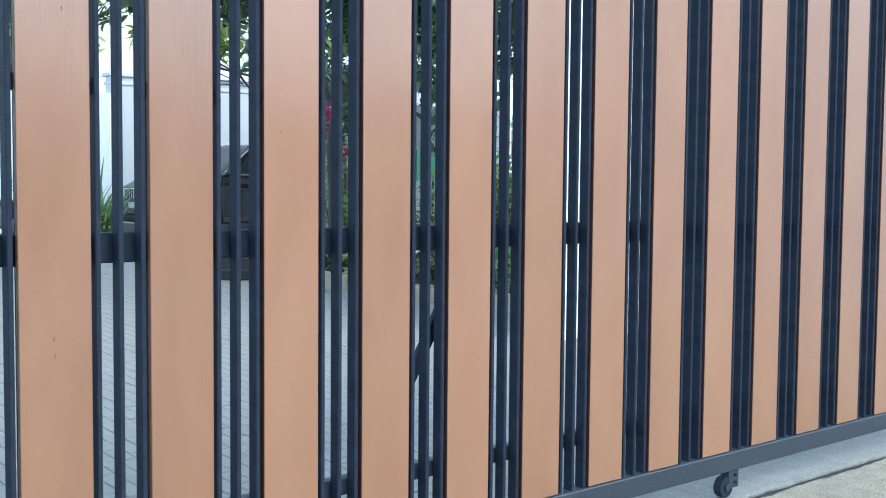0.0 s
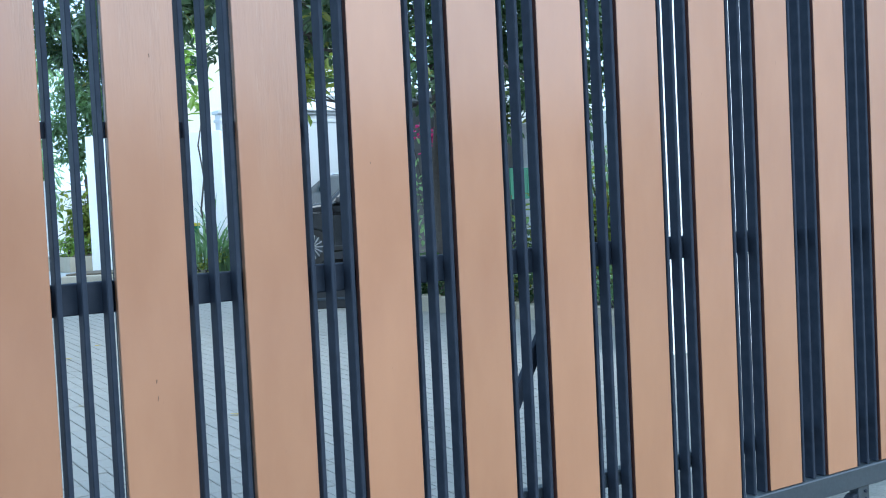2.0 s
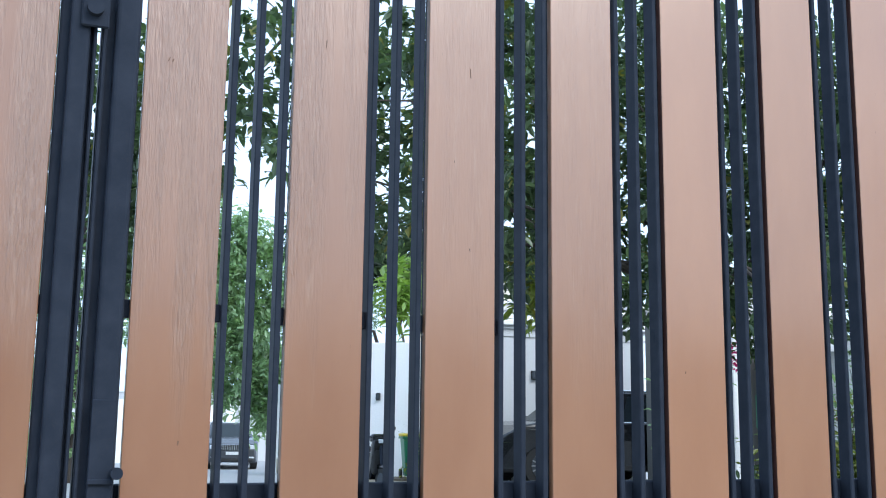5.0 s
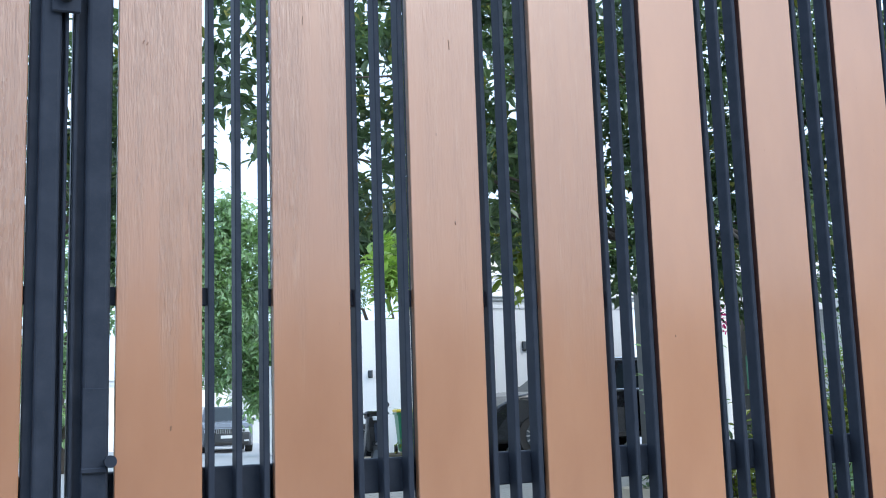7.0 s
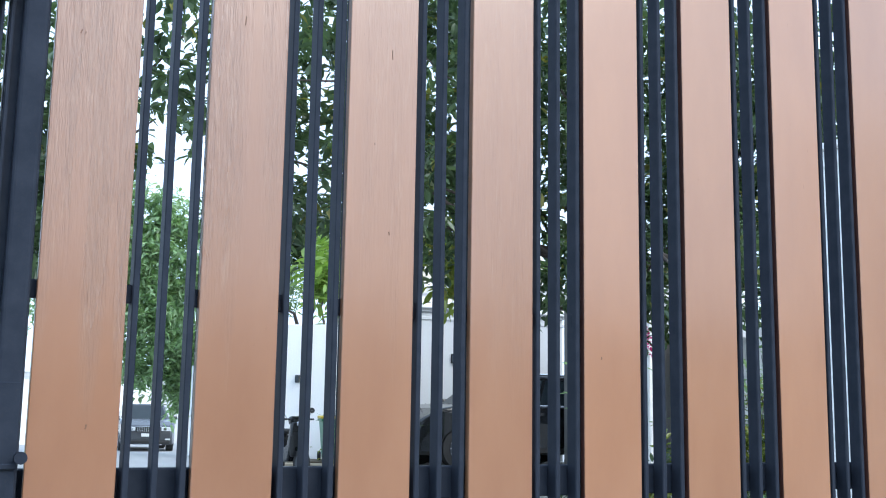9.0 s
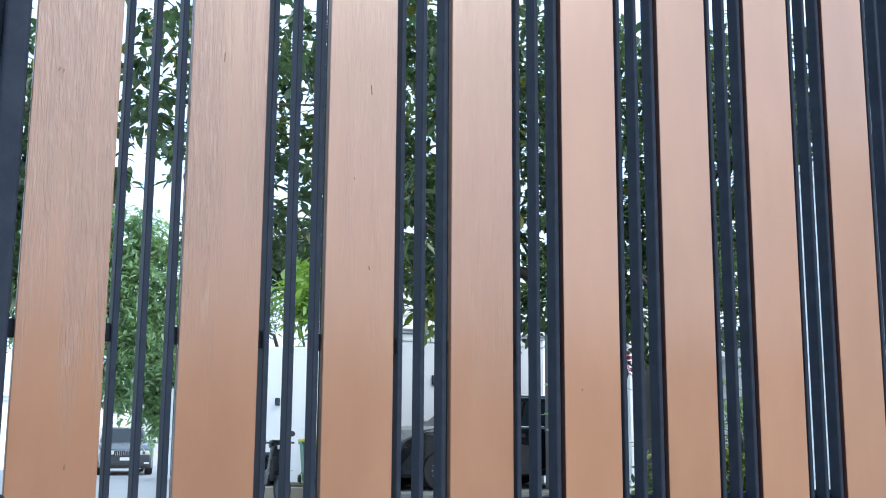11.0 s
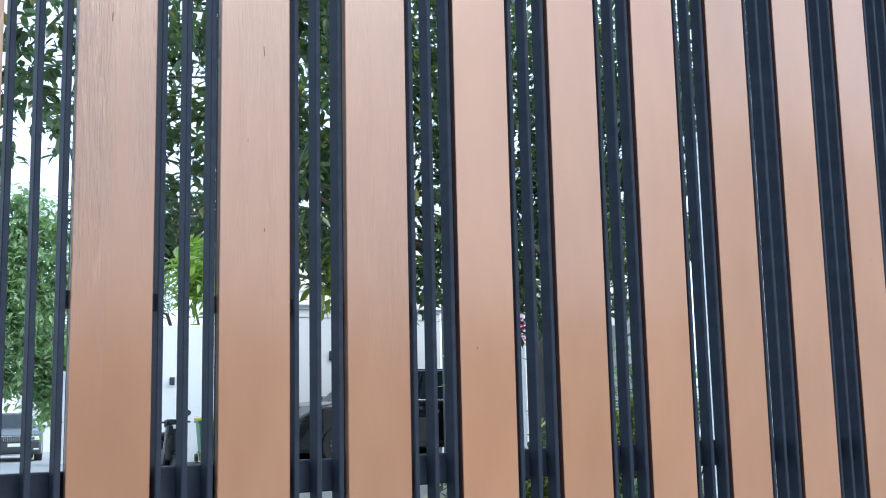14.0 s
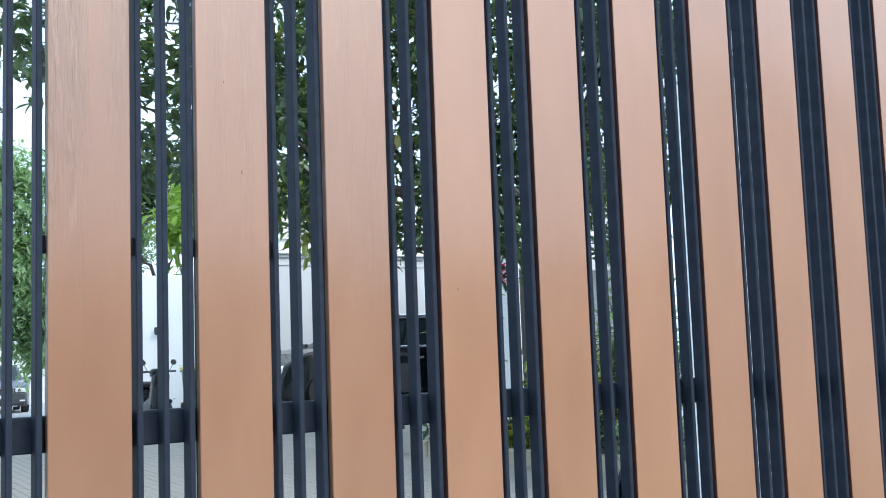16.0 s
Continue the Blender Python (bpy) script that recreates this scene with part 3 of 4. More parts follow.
def car(name, label, at, rz, paint, length=4.6, width=1.85, height=1.7, bars=9):
    """A sport utility car with its nose towards +x."""
    o = thing(name, label, "car", at, rz)
    h, w, r = length / 2, width / 2, 0.36
    belt = 0.635 * height
    fx, bx = h - 0.86, -h + 0.88
    low = 0.24
    prof = [(-h + 0.05, low + 0.1)] + arch(bx, r + 0.06, low) + arch(fx, r + 0.06, low)
    prof += [(h - 0.08, low), (h, 0.42), (h, 0.66), (h - 0.05, 0.84), (h - 0.16, 0.92), (h - 0.5, belt - 0.02), (h - 0.9, belt + 0.05), (h - 1.25, belt + 0.08), (-h + 0.25, belt + 0.04), (-h, belt - 0.15)]
    body = extrude_profile(prof, -w, w, 0.07, 3)
    for v in body.verts:
        nose = max(0.0, (abs(v.co.x) - h + 0.55) / 0.55)
        v.co.y *= 1 - 0.15 * nose * nose
    part("body", body, paint, o, smooth=True)
    # cabin: tapered in towards the roof
    cab = bmesh.new()
    zb, zt = belt - 0.02, height
    lower = [(h - 1.2, w - 0.07), (-h + 0.12, w - 0.07)]
    upper = [(h - 2.05, w - 0.27), (-h + 0.5, w - 0.27)]
    vs = [cab.verts.new((x, s * y, zb)) for x, y in lower for s in (1, -1)] + [cab.verts.new((x, s * y, zt)) for x, y in upper for s in (1, -1)]
    for f in ((0, 1, 5, 4), (3, 2, 6, 7), (0, 4, 6, 2), (1, 3, 7, 5), (4, 5, 7, 6), (0, 2, 3, 1)):
        cab.faces.new([vs[i] for i in f])
    bmesh.ops.recalc_face_normals(cab, faces=cab.faces)
    bmesh.ops.bevel(cab, geom=cab.edges[:], offset=0.06, segments=3, profile=0.5, affect="EDGES")
    part("cabin", cab, paint, o, smooth=True)

    def pane(nm, quad, off):
        bm = bmesh.new()
        q = [Vector(p) for p in quad]
        nn = (q[1] - q[0]).cross(q[3] - q[0]).normalized()
        if nn.dot(sum(q, Vector()) / 4 - Vector((0, 0, belt))) < 0:
            nn = -nn
        a = [bm.verts.new(p + nn * off) for p in q]
        b = [bm.verts.new(p - nn * 0.02) for p in q]
        bm.faces.new(a)
        bm.faces.new(b[::-1])
        for i in range(4):
            bm.faces.new((a[i], b[i], b[(i + 1) % 4], a[(i + 1) % 4]))
        bmesh.ops.recalc_face_normals(bm, faces=bm.faces)
        part(nm, bm, CARGLASS, o)

    def between(a, b, t):
        return [p + (q - p) * t for p, q in zip(a, b)]
    c = [tuple(v) for v in ((h - 1.2, w - 0.07, zb), (h - 1.2, -w + 0.07, zb), (-h + 0.12, w - 0.07, zb), (-h + 0.12, -w + 0.07, zb),
                            (h - 2.05, w - 0.27, zt), (h - 2.05, -w + 0.27, zt), (-h + 0.5, w - 0.27, zt), (-h + 0.5, -w + 0.27, zt))]

    def patch(a, b, cc, d, u0, u1, v0, v1):
        """A patch of the face a-b (lower), d-cc (upper)."""
        def pt(u, v):
            return between(between(a, b, u), between(d, cc, u), v)
        return [pt(u0, v0), pt(u1, v0), pt(u1, v1), pt(u0, v1)]
    pane("windscreen", patch(c[0], c[1], c[5], c[4], 0.07, 0.93, 0.08, 0.90), 0.006)
    pane("rear_window", patch(c[2], c[3], c[7], c[6], 0.1, 0.9, 0.15, 0.88), 0.006)
    for a, b, cc, d in ((c[0], c[2], c[6], c[4]), (c[1], c[3], c[7], c[5])):
        pane("side_window", patch(a, b, cc, d, 0.10, 0.40, 0.12, 0.86), 0.006)
        pane("side_window", patch(a, b, cc, d, 0.43, 0.70, 0.12, 0.86), 0.006)
        pane("side_window", patch(a, b, cc, d, 0.73, 0.93, 0.14, 0.84), 0.006)
    for x in (fx, bx):
        for s in (1, -1):
            wh = part("wheel", cyl((x, s * (w - 0.23), r), (x, s * (w - 0.01), r), r, seg=28), RUBBER, o)
            part("rim", cyl((x, s * (w - 0.05), r), (x, s * (w + 0.004), r), r * 0.66, r * 0.6, seg=20), STEEL_GREY, wh)
            for k in range(14):
                a = 2 * math.pi * k / 14
                sp = box(0.04, r * 0.62, -0.008, 0.008, -0.011, 0.011, 0.003)
                spoke = part("spoke", sp, ALLOY, wh)
                spoke.matrix_basis = Matrix.Translation((x, s * (w + 0.012), r)) @ Matrix.Rotation(a, 4, "Y")
    for s in (1, -1):
        hl = part("headlight", box(h - 0.40, h + 0.006, s * (w - 0.33) - 0.185, s * (w - 0.33) + 0.185, 0.72, 0.86, 0.03, 2), LAMPGLASS, o, "clear glass headlight")
        part("lamp_ring", cyl((h - 0.03, s * (w - 0.38), 0.79), (h + 0.012, s * (w - 0.38), 0.79), 0.055), CHROME, hl)
        part("tail_light", box(-h - 0.004, -h + 0.1, s * (w - 0.28) - 0.16, s * (w - 0.28) + 0.16, 0.86, 0.98, 0.02), CHROME, o)
        mir = box(-0.09, 0.09, s * (w + 0.07) - 0.1, s * (w + 0.07) + 0.1, -0.07, 0.07, 0.03, 2)
        mo = part("mirror", mir, paint, o)
        mo.location = (h - 1.5, 0, belt + 0.1)
        part("fog_light", box(h - 0.05, h + 0.006, s * (w - 0.28) - 0.09, s * (w - 0.28) + 0.09, 0.40, 0.46, 0.01), LAMPGLASS, o)
    gr = part("grille", box(h - 0.04, h + 0.003, -0.42, 0.42, 0.68, 0.86, 0.02), DARKPLASTIC, o)
    part("grille_frame", box(h - 0.03, h + 0.009, -0.46, 0.46, 0.865, 0.885, 0.006), CHROME, gr)
    for k in range(bars):
        y = -0.38 + 0.76 * k / (bars - 1)
        part("grille_bar", box(h - 0.03, h + 0.012, y - 0.012, y + 0.012, 0.69, 0.855, 0.004), CHROME, gr)
    part("number_plate", box(h - 0.02, h + 0.014, -0.24, 0.24, 0.52, 0.63, 0.004), PLATE, o)
    part("bumper", box(h - 0.3, h + 0.008, -w + 0.2, w - 0.2, 0.27, 0.39, 0.03, 2), DARKPLASTIC, o)
    part("skid_plate", box(h - 0.2, h + 0.012, -0.5, 0.5, 0.225, 0.265, 0.01), CHROME, o)
    for s in (1, -1):
        for x in (h - 1.32, -0.12, -h + 1.35):
            part("door_seam", box(x - 0.006, x + 0.006, s * w - 0.004, s * w + 0.004, 0.36, belt - 0.07, 0.001), DARKPLASTIC, o)
        for x in (-0.02, -h + 1.5):
            part("door_handle", box(x, x + 0.2, s * (w + 0.01) - 0.02, s * (w + 0.01) + 0.02, belt - 0.2, belt - 0.165, 0.006), CHROME, o)
        part("sill_trim", box(bx + r + 0.1, fx - r - 0.1, s * w - 0.02, s * w + 0.02, 0.27, 0.36, 0.01), DARKPLASTIC, o)
        part("window_trim", box(-h + 0.35, h - 1.3, s * (w - 0.065) - 0.012, s * (w - 0.065) + 0.012, belt + 0.035, belt + 0.06, 0.005), CHROME, o)
        part("roof_rail", box(-h + 0.7, h - 2.2, s * (w - 0.33) - 0.02, s * (w - 0.33) + 0.02, height - 0.01, height + 0.035, 0.012), CHROME, o)
    return o


car("parked_suv", "glossy black sport utility car parked by the house", (10.33, 15.58, 0.66), 181, BLACKPAINT, 4.5, 1.86, 1.74)
car("parked_car", "dark grey sport utility car parked in the street", (8.15, 38.8, lift(38) - 0.03), -97, CARPAINT, 4.7, 1.92, 1.68, 13)


def scooter(at, rz):
    o = thing("motor_scooter", "black motor scooter parked before the verge of the white wall", "motorcycle", at, rz)
    for x in (0.62, -0.58):
        wh = part("wheel", cyl((x, -0.05, 0.27), (x, 0.05, 0.27), 0.27, seg=24), RUBBER, o)
        part("rim", cyl((x, -0.056, 0.27), (x, 0.056, 0.27), 0.17, seg=18), STEEL_GREY, wh)
    prof = [(-0.75, 0.62), (-0.45, 0.38), (0.05, 0.30), (0.30, 0.32), (0.42, 0.55), (0.50, 0.98), (0.40, 1.0), (0.26, 0.62), (0.0, 0.52), (-0.1, 0.74), (-0.7, 0.80)]
    part("body", extrude_profile(prof, -0.15, 0.15, 0.03, 2), BLACKPAINT, o, smooth=True)
    part("seat", box(-0.72, -0.05, -0.13, 0.13, 0.77, 0.87, 0.04, 2), DARKPLASTIC, o)
    part("front_fender", box(0.40, 0.80, -0.07, 0.07, 0.50, 0.58, 0.03, 2), BLACKPAINT, o)
    part("fork", cyl((0.62, 0.0, 0.27), (0.42, 0.0, 1.02), 0.03), STEEL, o)
    part("handlebar", cyl((0.36, -0.30, 1.04), (0.36, 0.30, 1.04), 0.016), DARKPLASTIC, o)
    part("headlight", box(0.44, 0.505, -0.06, 0.06, 0.93, 1.0, 0.02, 2), LAMPGLASS, o)
    for s in (1, -1):
        m = part("mirror", cyl((0.33, s * 0.27, 1.19), (0.345, s * 0.27, 1.195), 0.05), DARKPLASTIC, o)
        part("mirror_stalk", cyl((0.36, s * 0.2, 1.06), (0.34, s * 0.27, 1.19), 0.008), CHROME, m)
    part("leg_shield", box(0.38, 0.47, -0.15, 0.15, 0.40, 0.94, 0.05, 2), DARKPLASTIC, o)
    part("cowl", box(0.30, 0.46, -0.16, 0.16, 0.94, 1.09, 0.05, 2), BLACKPAINT, o)
    part("exhaust", cyl((-0.75, -0.17, 0.38), (-0.2, -0.17, 0.30), 0.05), CHROME, o)
    part("rear_rack", box(-0.92, -0.7, -0.1, 0.1, 0.84, 0.86, 0.006), STEEL, o)


scooter((5.90, 15.25, lift(15.25) - 0.03), -88)


def wheelie_bin(at, rz):
    o = thing("wheelie_bin", "green plastic wheelie bin with a yellow lid, closed", "bin", at, rz)
    bm = bmesh.new()
    lo, hi = 0.19, 0.25
    vs = [bm.verts.new((sx * s, sy * s, z)) for s, z in ((lo, 0.04), (hi, 0.76)) for sx, sy in ((1, 1), (-1, 1), (-1, -1), (1, -1))]
    for i in range(4):
        bm.faces.new((vs[i], vs[(i + 1) % 4], vs[4 + (i + 1) % 4], vs[4 + i]))
    bm.faces.new(vs[:4][::-1])
    bm.faces.new(vs[4:])
    bmesh.ops.recalc_face_normals(bm, faces=bm.faces)
    bmesh.ops.bevel(bm, geom=bm.edges[:], offset=0.03, segments=2, profile=0.5, affect="EDGES")
    part("body", bm, BIN_GREEN, o, smooth=True)
    part("rim", box(-0.275, 0.275, -0.275, 0.275, 0.74, 0.78, 0.012), BIN_GREEN, o)
    part("lid", box(-0.28, 0.28, -0.285, 0.28, 0.782, 0.84, 0.025, 2), BIN_YELLOW, o, "yellow lid")
    part("handle", cyl((-0.2, 0.31, 0.75), (0.2, 0.31, 0.75), 0.016), BIN_GREEN, o)
    for s in (1, -1):
        part("wheel", cyl((s * 0.21, 0.2, 0.085), (s * 0.26, 0.2, 0.085), 0.085), RUBBER, o)


wheelie_bin((7.17, 16.42, 0.73), -12)


# ---- plants ----
DRYLEAF = leaf_material("dry_yellow_leaf", (0.30, 0.19, 0.03), (0.48, 0.33, 0.06))


def limb_points(p, q, sag, rng, n=5):
    p, q = Vector(p), Vector(q)
    pts = []
    for i in range(n + 1):
        t = i / n
        pts.append(p.lerp(q, t) + Vector((rng.gauss(0, sag), rng.gauss(0, sag), rng.gauss(0, sag))) * math.sin(math.pi * t))
    return pts


def tree(name, label, base, trunk_top, r, blobs, leaf_mat, length, width, seed, trunk_mat=None, droop=0.35, density=1.0):
    """blobs: centre, radii and leaf count of each clump of the crown."""
    rng = random.Random(seed)
    o = thing(name, label, "tree", base)
    b = Vector(base)
    top = Vector(trunk_top) - b
    v, f = tube(limb_points((0, 0, -0.1), top, 0.035, rng, 6), [r * (1.25 - 0.11 * i) for i in range(7)], 12)
    part_mat = trunk_mat or BARK
    raw("trunk", v, f, part_mat, o, smooth=True)
    verts, faces = [], []
    for c, rad, count in blobs:
        c = Vector(c) - b
        lv, lf = tube(limb_points(top * rng.uniform(0.7, 1.0), c, 0.25, rng, 5), [r * k for k in (0.5, 0.42, 0.33, 0.25, 0.17, 0.08)], 7)
        raw("limb", lv, lf, part_mat, o, smooth=True)
        twigs = []
        for _ in range(max(6, int(count * density) // 26)):
            d = Vector((rng.gauss(0, 1), rng.gauss(0, 1), rng.gauss(0, 1)))
            d = d.normalized() * rng.uniform(0.25, 1.0) ** 0.5
            twigs.append(c + Vector((d.x * rad[0], d.y * rad[1], d.z * rad[2])))
        for tw in twigs:
            out = (tw - c).normalized()
            sv, sf = tube([tw - out * length * 1.6, tw + Vector((0, 0, 0.02)), tw + out * length * 1.2 - Vector((0, 0, length * 0.3))], [0.010, 0.007, 0.003], 4)
            k = len(verts)
            verts += sv
            faces += [tuple(i + k for i in q) for q in sf]
            cs = [tw + out * rng.uniform(-1.4, 1.2) * length + Vector((rng.gauss(0, 0.4), rng.gauss(0, 0.4), rng.gauss(0, 0.4))) * length for _ in range(26)]
            sv, sf = leaves(cs, rng, length, width, droop)
            k = len(verts)
            verts += sv
            faces += [tuple(i + k for i in q) for q in sf]
    raw("crown", verts, faces, leaf_mat, o)
    return o


def clump(name, label, category, base, spread, height, count, leaf_mat, length, width, seed, droop=0.1):
    """A low shrub: stems and leaves up to its height."""
    rng = random.Random(seed)
    o = thing(name, label, category, base)
    sv, sf = [], []
    cs = []
    for _ in range(max(5, count // 40)):
        tip = Vector((rng.gauss(0, spread[0] * 0.5), rng.gauss(0, spread[1] * 0.5), height * rng.uniform(0.45, 1.0)))
        root = Vector((tip.x * 0.25, tip.y * 0.25, -0.03))
        v, f = tube([root, root.lerp(tip, 0.6), tip], [0.014, 0.010, 0.004], 5)
        k = len(sv)
        sv += v
        sf += [tuple(i + k for i in q) for q in f]
        for _ in range(40):
            cs.append(root.lerp(tip, rng.uniform(0.25, 1.05)) + Vector((rng.gauss(0, 1), rng.gauss(0, 1), rng.gauss(0, 0.7))) * length * 0.9)
    raw("stems", sv, sf, BARK, o)
    v, f = leaves(cs, rng, length, width, droop)
    raw("foliage", v, f, leaf_mat, o)
    return o


def blades(name, label, base, count, length, width, leaf_mat, seed, lean=0.5):
    """A tuft of long arching blades."""
    rng = random.Random(seed)
    o = thing(name, label, "plant", base)
    verts, faces = [], []
    for _ in range(count):
        a = rng.uniform(0, 2 * math.pi)
        d = Vector((math.cos(a), math.sin(a), 0))
        side = Vector((-d.y, d.x, 0))
        ln, bend = length * rng.uniform(0.55, 1.1), lean * rng.uniform(0.3, 1.4)
        root = d * rng.uniform(0, 0.08) + Vector((rng.gauss(0, 0.1), rng.gauss(0, 0.1), 0))
        i = len(verts)
        for k in range(6):
            t = k / 5
            p = root + d * (ln * bend * t * t) + Vector((0, 0, ln * (t - bend * 0.55 * t * t)))
            w = width * (1 - t) ** 0.6 / 2 + 0.002
            verts += [p + side * w, p - side * w]
        faces += [(i + 2 * k, i + 2 * k + 1, i + 2 * k + 3, i + 2 * k + 2) for k in range(5)]
    raw("foliage", verts, faces, leaf_mat, o)
    return o


tree("shade_tree", "large shade tree with dark glossy leaves over the drive", (8.46, 9.55, lift(9.55) - 0.03), (8.6, 9.7, 4.2), 0.085,
     [((2.9, 8.0, 5.2), (1.3, 1.4, 0.9), 330), ((4.3, 8.6, 4.75), (1.4, 1.5, 1.2), 2200), ((5.8, 9.4, 4.55), (1.4, 1.5, 1.2), 2500),
      ((5.0, 9.0, 6.4), (1.7, 1.6, 0.9), 1700), ((7.4, 9.8, 4.9), (1.4, 1.4, 1.3), 2500), ((8.8, 9.0, 5.0), (1.4, 1.4, 1.5), 2600),
      ((7.0, 9.4, 6.8), (1.9, 1.6, 1.0), 2600), ((9.4, 7.6, 4.6), (1.2, 1.2, 1.4), 2200), ((8.6, 8.3, 3.5), (0.9, 0.9, 1.0), 1300), ((10.4, 8.3, 4.6), (1.3, 1.2, 1.6), 2200), ((9.6, 6.7, 5.9), (1.3, 1.2, 1.2), 1500), ((8.9, 9.2, 6.8), (1.2, 1.2, 0.9), 1500), ((10.3, 8.4, 6.6), (1.2, 1.2, 1.0), 1400), ((11.2, 7.4, 6.3), (1.1, 1.1, 1.0), 1000), ((2.5, 8.6, 4.9), (0.8, 1.0, 0.8), 150), ((6.5, 7.4, 3.25), (0.55, 0.6, 0.5), 420), ((7.7, 5.9, 2.95), (0.5, 0.6, 0.9), 420)],
     LEAF_DARK, 0.185, 0.085, 11, density=0.95)
tree("branch_tree", "street tree with long dark leaves and open gaps of sky", (-0.9, 13.5, lift(13.5) - 0.03), (0.2, 12.0, 4.4), 0.14,
     [((1.7, 9.0, 5.6), (1.0, 1.2, 0.9), 300), ((0.9, 9.6, 3.7), (0.5, 0.7, 1.0), 700), ((0.6, 8.6, 5.2), (0.8, 1.0, 1.2), 1500), ((2.3, 10.2, 5.2), (0.8, 0.9, 0.8), 300),
      ((-0.6, 9.4, 4.2), (1.0, 1.0, 1.5), 1000), ((1.4, 10.4, 4.7), (0.7, 0.8, 0.55), 300), ((1.9, 9.2, 7.1), (1.2, 1.2, 0.9), 360), ((3.3, 9.2, 7.0), (1.2, 1.2, 0.9), 420)],
     LEAF_DARK, 0.19, 0.095, 12, density=0.75)
tree("garden_tree", "fresh green small-leaved tree by the street", (8.9, 33.2, lift(33.2) - 0.03), (8.6, 32.8, 3.6), 0.12,
     [((6.7, 31.2, 3.9), (1.2, 1.2, 1.7), 5200), ((5.6, 31.4, 5.4), (1.4, 1.3, 1.6), 5200), ((7.4, 31.6, 6.2), (1.5, 1.3, 1.7), 5200), ((7.9, 31.8, 3.0), (0.7, 0.8, 1.5), 3600),
      ((4.2, 32.0, 5.6), (1.3, 1.2, 1.6), 3600), ((6.2, 31.6, 7.6), (1.6, 1.3, 1.4), 4000), ((4.3, 32.0, 7.4), (1.4, 1.2, 1.3), 3000)],
     LEAF_MID, 0.29, 0.11, 13, density=0.72)
tree("pale_tree", "pale grey-green shrub tree behind the planter", (8.9, 28.5, lift(28.5) - 0.03), (8.8, 28.4, 3.0), 0.10,
     [((8.4, 27.6, 4.6), (0.9, 0.9, 1.5), 2600), ((9.3, 27.8, 5.2), (0.9, 0.9, 1.5), 2400)], LEAF_PALE, 0.22, 0.075, 14)
tree("boundary_tree", "mid green tree along the far side of the street", (1.2, 21.0, lift(21) - 0.03), (1.3, 21.0, 3.4), 0.12,
     [((0.4, 20.6, 3.6), (1.3, 1.2, 1.9), 3000), ((-1.6, 20.2, 3.4), (1.4, 1.2, 2.0), 3000), ((1.9, 21.0, 5.4), (1.2, 1.2, 1.6), 2400), ((0.2, 20.4, 1.9), (1.3, 1.0, 1.3), 2200), ((-2.0, 20.4, 1.7), (1.3, 1.0, 1.3), 2200)],
     LEAF_MID, 0.18, 0.09, 15)
tree("wall_tree", "dark leafy tree rising behind the white wall", (9.4, 24.6, lift(24) - 0.03), (9.2, 24.4, 3.8), 0.11,
     [((8.2, 24.0, 5.9), (1.1, 1.0, 1.0), 2400), ((9.6, 24.2, 6.3), (1.1, 1.0, 1.1), 2400), ((7.4, 24.4, 6.6), (0.9, 0.9, 1.0), 1800)],
     LEAF_DARK, 0.22, 0.085, 18)
tree("frangipani", "bright green frangipani leaning over the white wall", (8.3, 20.6, lift(20) - 0.03), (8.1, 20.3, 3.4), 0.08,
     [((7.6, 18.6, 4.3), (0.5, 0.5, 0.5), 290), ((8.3, 19.2, 4.8), (0.6, 0.6, 0.6), 330)], LEAF_BRIGHT, 0.38, 0.12, 16, droop=-0.1)
tree("variegated_tree", "small tree with yellow-green variegated leaves", (9.16, 12.4, lift(12.4) - 0.03), (8.95, 12.6, 3.3), 0.06,
     [((7.6, 12.6, 4.25), (0.5, 0.5, 0.6), 420), ((8.6, 13.8, 4.3), (0.5, 0.5, 0.5), 320)], LEAF_VARIEGATED, 0.32, 0.11, 17)

# planter with shrubs at the end of the white wall
planter = thing("planter_bed", "tan stone planter bed", "planter", (8.1, 27.2, lift(27) - 0.03))
part("kerb", box(-0.6, 1.6, -1.3, 1.3, 0.0, 0.42, 0.03, 2), STONE, planter)
part("earth", box(-0.45, 1.45, -1.15, 1.15, 0.42, 0.45, 0.01), SOIL, planter)
PZ = lift(27) - 0.03 + 0.45
clump("shrub", "bright green leafy shrub in the planter", "shrub", (7.75, 26.6, PZ), (0.5, 0.4), 0.6, 420, LEAF_BRIGHT, 0.16, 0.06, 21)
clump("shrub", "yellow-green variegated shrub in the planter", "shrub", (8.3, 27.0, PZ), (0.4, 0.4), 1.9, 700, LEAF_VARIEGATED, 0.30, 0.09, 22)
clump("shrub", "dark green leafy shrub in the planter", "shrub", (8.9, 27.3, PZ), (0.4, 0.4), 1.2, 520, LEAF_MID, 0.22, 0.08, 23)
blades("grass_tuft", "tall green blade plant against the white wall", (7.1, 15.35, 0.73), 46, 1.1, 0.045, LEAF_MID, 31, 0.35)
blades("grass_tuft", "pale green dracaena with arching blades", (7.45, 15.5, 0.55), 60, 1.75, 0.07, LEAF_PALE, 32, 0.65)
clump("flowering_weed", "low yellow-green weeds at the foot of the wall", "plant", (7.05, 15.2, 0.73), (0.5, 0.15), 0.28, 260, LEAF_VARIEGATED, 0.09, 0.04, 33)
vine = thing("climbing_stem", "bare twisting climber stem beside the wall", "plant", (7.25, 15.6, 0.6))
